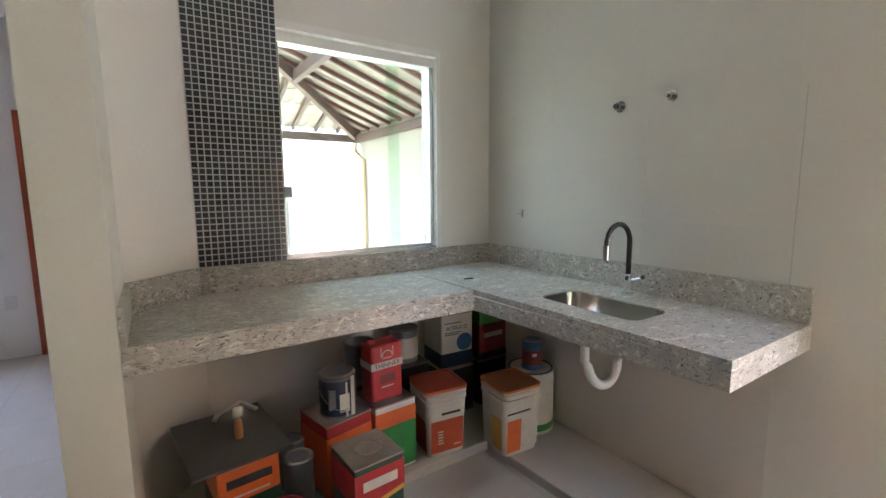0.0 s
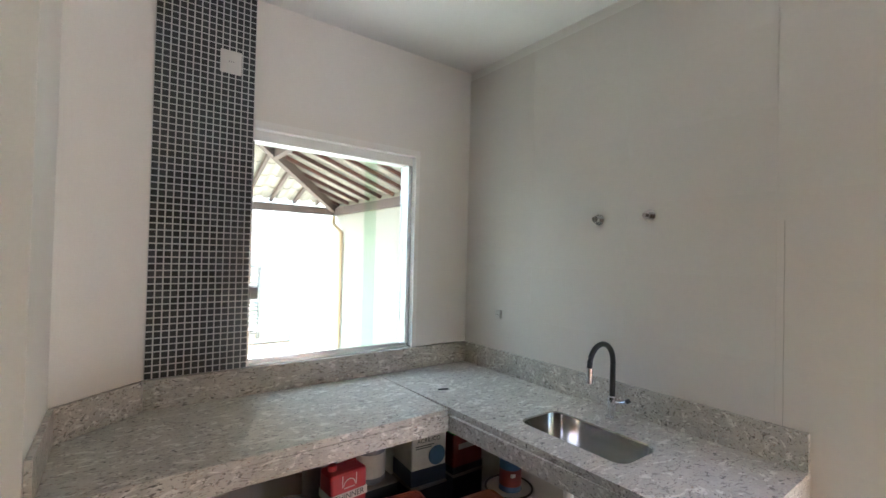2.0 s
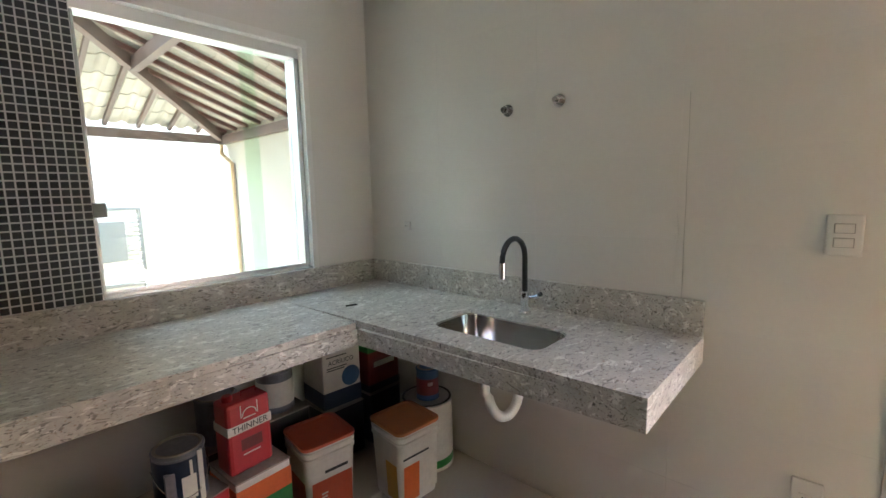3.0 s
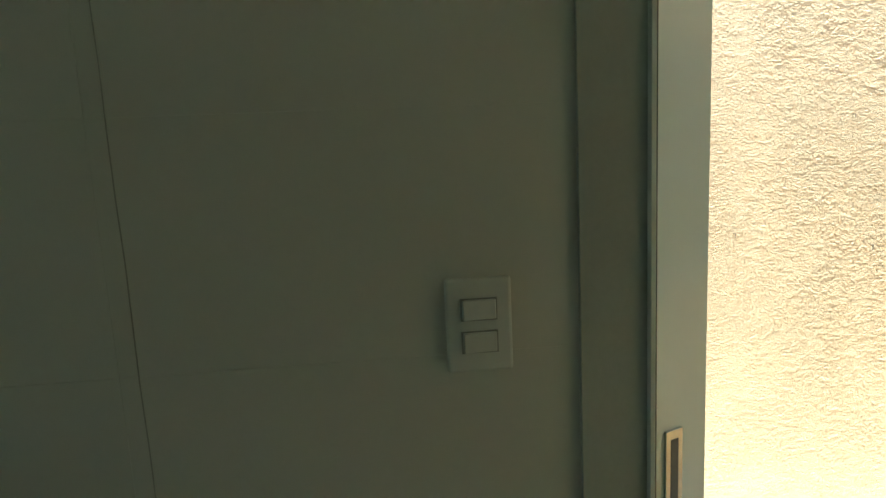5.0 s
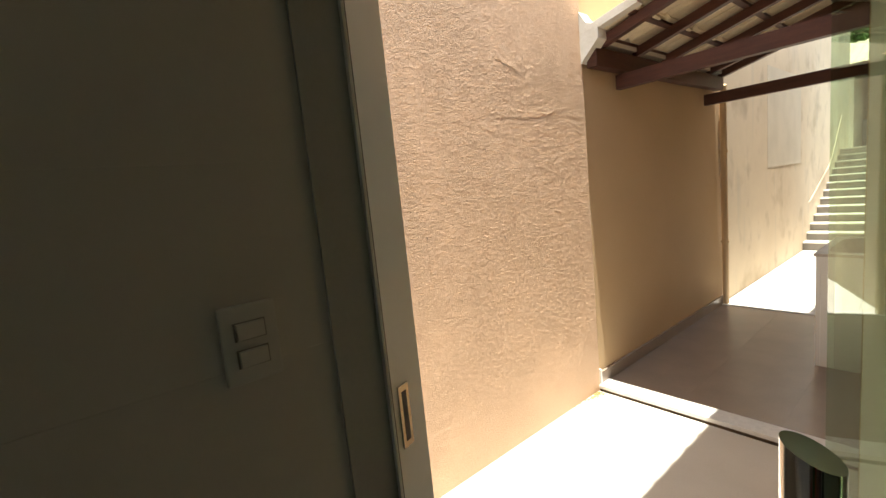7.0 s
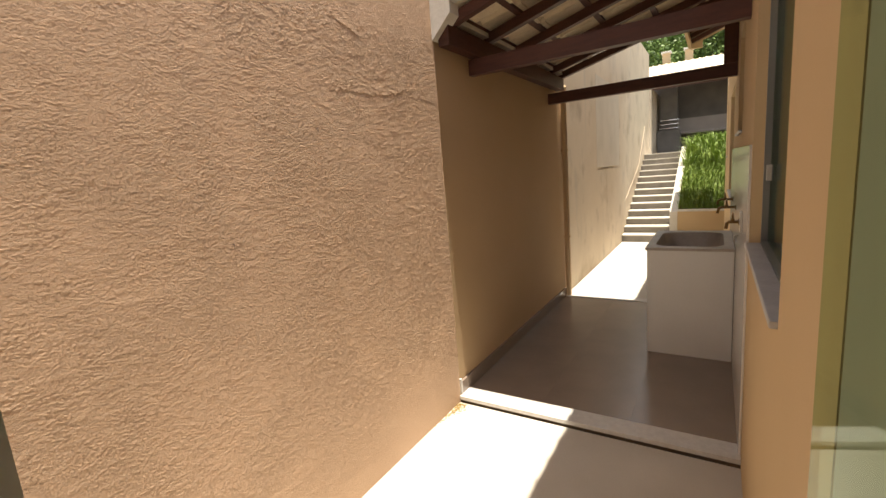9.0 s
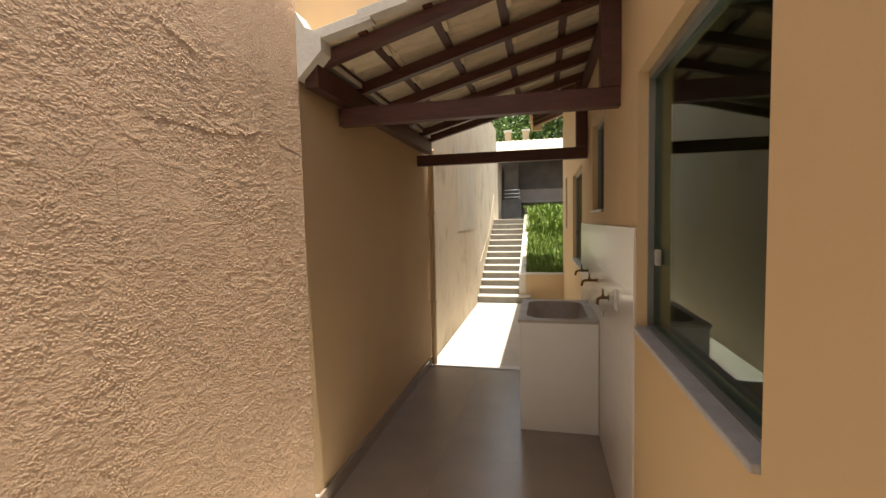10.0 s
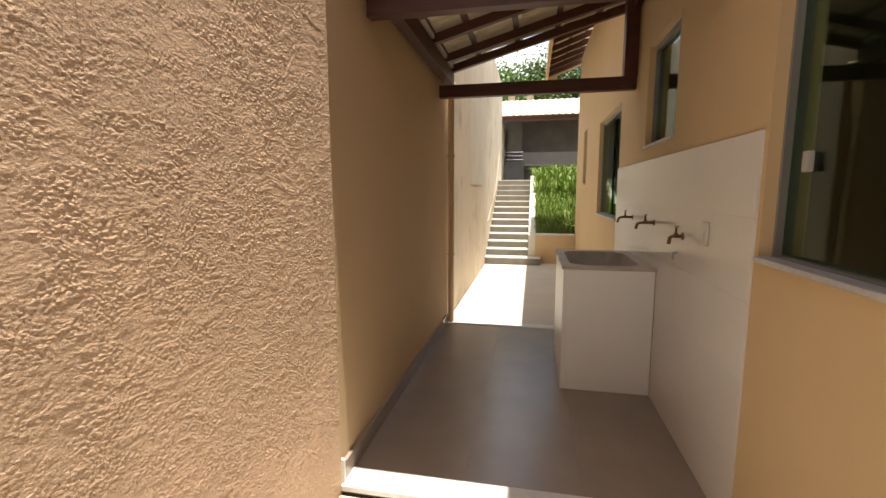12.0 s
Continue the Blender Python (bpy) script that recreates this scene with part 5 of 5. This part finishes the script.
# ---- porch beyond the kitchen window ----
EX, NY, EZ, PS = 1.10, 4.96, 2.42, 0.36
porch = thing("porch_roof", "hipped porch roof of weathered timber and cream clay tiles", "roof")
part("beam", bar(bmesh.new(), (EX, NY + 0.05, 2.315), (EX, 0.16, 2.315), 0.08, 0.12), M_WOODN, porch)
part("beam", bar(bmesh.new(), (EX + 0.04, NY, 2.315), (-2.12, NY, 2.315), 0.08, 0.12), M_WOODN, porch)
part("hip_beam", bar(bmesh.new(), (EX, NY, EZ - 0.07), (EX - 2.3, NY - 2.3, EZ - 0.07 + 2.3 * PS), 0.07, 0.14), M_WOODN, porch)
part("tie_beam", bar(bmesh.new(), (-0.32, 3.54, 2.86), (-0.32, 0.155, 2.86), 0.08, 0.13), M_WOODN, porch)
part("tie_beam", bar(bmesh.new(), (-0.95, 2.95, 2.90), (-2.12, 2.95, 2.90), 0.07, 0.12), M_WOODN, porch)
for k in range(13):
    y = 0.35 + 0.37 * k
    s = min(2.3, NY - y)
    if s > 0.15:
        part("rafter", bar(bmesh.new(), (EX, y, EZ), (EX - s, y, EZ + s * PS), 0.045, 0.05), M_WOOD, porch)
for k in range(9):
    x = 0.75 - 0.37 * k
    s = min(2.3, EX - x)
    part("rafter", bar(bmesh.new(), (x, NY, EZ), (x, NY - s, EZ + s * PS), 0.045, 0.05), M_WOODN, porch)
PP = math.atan(PS)
for i in range(24):
    for j in range(7):
        s = 0.33 * j
        y = 0.2 + 0.2 * i
        if NY - y > s - 0.05:
            piece("roof_tile", PORCH_TILE, porch, slope_pose(EX + 0.06 - s, y + 0.2, EZ + 0.055 + (s - 0.06) * PS, 180, PP, -0.035))
for i in range(16):
    for j in range(7):
        s = 0.33 * j
        x = EX - 0.2 * i
        if EX - x > s - 0.05:
            piece("roof_tile", PORCH_TILE, porch, slope_pose(x, NY + 0.06 - s, EZ + 0.055 + (s - 0.06) * PS, -90, PP, -0.035))
dp = thing("porch_downpipe", "cream painted rainwater pipe on the porch wall", "pipe")
part("pipe", tube(bmesh.new(), [(1.05, 4.9, 2.24), (1.05, 4.9, 2.1), (1.11, 4.72, 1.95), (1.11, 4.72, YARD)], 0.035, 14), M_SMOOTH, dp, smooth=True)
struct("wall_street", B(-6, 1.4, 7.5, 7.7, -0.6, 3.2), M_STREET, "sunlit white street wall")
gate = thing("gate", "grey metal gate with louvres and a solid panel", "gate", (-0.03, 7.46, YARD))
for x in (-0.545, 0.495):
    part("gate_post", B(x, x + 0.05, -0.03, 0.03, 0, 1.54), M_GATE, gate)
part("gate_rail", B(-0.495, 0.495, -0.025, 0.025, 1.49, 1.54), M_GATE, gate)
part("gate_rail", B(-0.495, 0.495, -0.025, 0.025, 0.10, 0.15), M_GATE, gate)
for k in range(15):
    for xa, xb in ((-0.495, -0.19), (0.30, 0.495)):
        part("slat", B(xa, xb, -0.012, 0.012, 0.18 + 0.086 * k, 0.215 + 0.086 * k), M_ALU, gate)
part("panel", B(-0.17, 0.28, -0.012, 0.012, 0.57, 1.29), M_GATE, gate, "solid grey panel")

# ---- trees behind the back wall ----
def tree(at, h, r, seed):
    rnd = random.Random(seed)
    t = thing("tree", "leafy green tree behind the back wall", "tree", at, 0, "trees behind the back wall")
    bm = bmesh.new()
    lathe(bm, [(0.16, 0), (0.12, h * 0.3), (0.07, h * 0.6), (0.03, h * 0.9)], 10)
    part("trunk", bm, M_BARK, t, smooth=True)
    bm = bmesh.new()
    ends = []
    for k in range(9):
        a, z0 = rnd.uniform(0, 6.28), h * rnd.uniform(0.3, 0.6)
        e = (r * 0.75 * math.cos(a), r * 0.75 * math.sin(a), z0 + h * rnd.uniform(0.15, 0.4))
        tube(bm, [(0, 0, z0), (e[0] * 0.5, e[1] * 0.5, z0 + (e[2] - z0) * 0.4), e], 0.03, 6)
        ends.append(e)
    part("limb", bm, M_BARK, t)
    verts, faces = [], []
    ends += [(0, 0, h * 0.9), (r * 0.2, -r * 0.3, h * 0.8), (-r * 0.4, r * 0.2, h * 0.75)]
    for e in ends:
        for _ in range(1500):
            d = Vector((rnd.gauss(0, 1), rnd.gauss(0, 1), rnd.gauss(0, 0.8))) * r * 0.24
            p = Vector(e) + d
            u = Vector((rnd.uniform(-1, 1), rnd.uniform(-1, 1), rnd.uniform(-1, 0.4))).normalized() * rnd.uniform(0.12, 0.22)
            w = u.cross(Vector((rnd.uniform(-1, 1), rnd.uniform(-1, 1), rnd.uniform(-1, 1)))).normalized() * 0.05
            i = len(verts)
            verts += [p, p + u * 0.5 + w, p + u, p + u * 0.5 - w]
            faces.append((i, i + 1, i + 2, i + 3))
    me = bpy.data.meshes.new("crown")
    me.from_pydata(verts, [], faces)
    me.materials.append(M_LEAF)
    c = new("crown", me)
    c.parent = t


tree((1.6, -26, 1.4), 5.6, 2.4, 1)
tree((-1.8, -27, 1.4), 6.2, 2.6, 2)
tree((4.6, -28, 1.4), 6.4, 2.6, 3)
tree((-5.4, -28, 1.4), 6.0, 2.6, 4)

# ---- tiles, last ----
def tile_box(w, h, th, b, material):
    bm = bmesh.new()
    x, y = w / 2, h / 2
    lo = [bm.verts.new(v) for v in ((-x, -y, 0), (x, -y, 0), (x, y, 0), (-x, y, 0))]
    hi = [bm.verts.new(v) for v in ((-x, -y, th - b), (x, -y, th - b), (x, y, th - b), (-x, y, th - b))]
    tp = [bm.verts.new(v) for v in ((-x + b, -y + b, th), (x - b, -y + b, th), (x - b, y - b, th), (-x + b, y - b, th))]
    for k in range(4):
        j = (k + 1) % 4
        bm.faces.new((lo[k], lo[j], hi[j], hi[k]))
        bm.faces.new((hi[k], hi[j], tp[j], tp[k]))
    bm.faces.new(tp)
    return mesh_of("tile", bm, material)


we = bpy.data.objects["wall_east"]
me = tile_box(0.5797, 0.3098, 0.004, 0.00012, M_TILEW)
for i in range(4):
    for j in range(10):
        z = 0.155 + 0.31 * j
        if z + 0.155 > CEIL:
            continue
        piece("tile", me, we, Matrix.Translation((-0.0001, -0.287 - 0.58 * i, z)) @ Matrix(((0, 0, -1, 0), (-1, 0, 0, 0), (0, 1, 0, 0), (0, 0, 0, 1))))
fl = bpy.data.objects["floor"]
me = tile_box(0.5985, 0.5985, 0.008, 0.0006, M_FLOOR)
for i in range(10):
    for j in range(16):
        x, y = -0.22 - 0.6 * i, -0.23 - 0.6 * (j - 5)
        if y < YD + 0.15 and x > -0.9 or y < -2.9 or x < -5.7:
            continue
        piece("tile", me, fl, Matrix.Translation((x, y, FLOOR - 0.008)))
pv = bpy.data.objects["pavement_2"]
me = tile_box(0.5766, 0.6446, 0.006, 0.0002, M_FTILE)
for i in range(3):
    for j in range(4):
        piece("tile", me, pv, Matrix.Translation((XH + 0.289 + 0.577 * i, -5.482 - 0.645 * j, SLAB - 0.006)))
wh = bpy.data.objects["wall_house"]
me = tile_box(0.5694, 0.3316, 0.010, 0.0003, M_WTILE)
for i in range(5):
    for j in range(5):
        piece("tile", me, wh, Matrix.Translation((XH + 0.001, -5.34 - 0.57 * i, SLAB + 0.166 + 0.332 * j)) @ Matrix(((0, 0, 1, 0), (1, 0, 0, 0), (0, 1, 0, 0), (0, 0, 0, 1))))

# mosaic strip
M_MOSAIC = mat("dark_glass_mosaic", (0.035, 0.04, 0.045), (0.02, 0.022, 0.026), 12, 0.18, 0.0, 60, vary=0.5)
M_MGROUT = mat("pale_mosaic_grout", (0.62, 0.62, 0.60), (0.54, 0.54, 0.52), 12, 0.85, 0.05, 120)
strip = struct("wall_mosaic", B(-1.80, -1.386, -0.006, -0.0005, 1.031, CEIL - 0.001), M_MGROUT, "dark glass mosaic strip with pale grout")
P = 0.0296
me = tile_box(P - 0.0055, P - 0.0055, 0.003, 0.0006, M_MOSAIC)
verts, faces = [], []
for i in range(14):
    for j in range(61):
        x, z = -1.80 + P * (i + 0.5), 1.031 + P * (j + 0.5)
        if z + P / 2 > CEIL:
            continue
        if 10 <= j < 31:
            piece("mosaic_tile", me, strip, Matrix.Translation((x, -0.006, z)) @ Matrix.Rotation(radians(90), 4, "X"))
        else:
            a, k = (P - 0.0055) / 2, len(verts)
            for q, y in ((a, -0.006), (a, -0.0084), (a - 0.0006, -0.009)):
                verts += [(x - q, y, z - q), (x + q, y, z - q), (x + q, y, z + q), (x - q, y, z + q)]
            for l in (0, 4):
                faces += [(k + l + m, k + l + (m + 1) % 4, k + l + 4 + (m + 1) % 4, k + l + 4 + m) for m in range(4)]
            faces.append((k + 8, k + 9, k + 10, k + 11))
mm = bpy.data.meshes.new("mosaic_field")
mm.from_pydata(verts, [], faces)
mm.materials.append(M_MOSAIC)
ob = tagged(new("mosaic_field", mm), "", "", "", "stuff")
ob.parent = strip
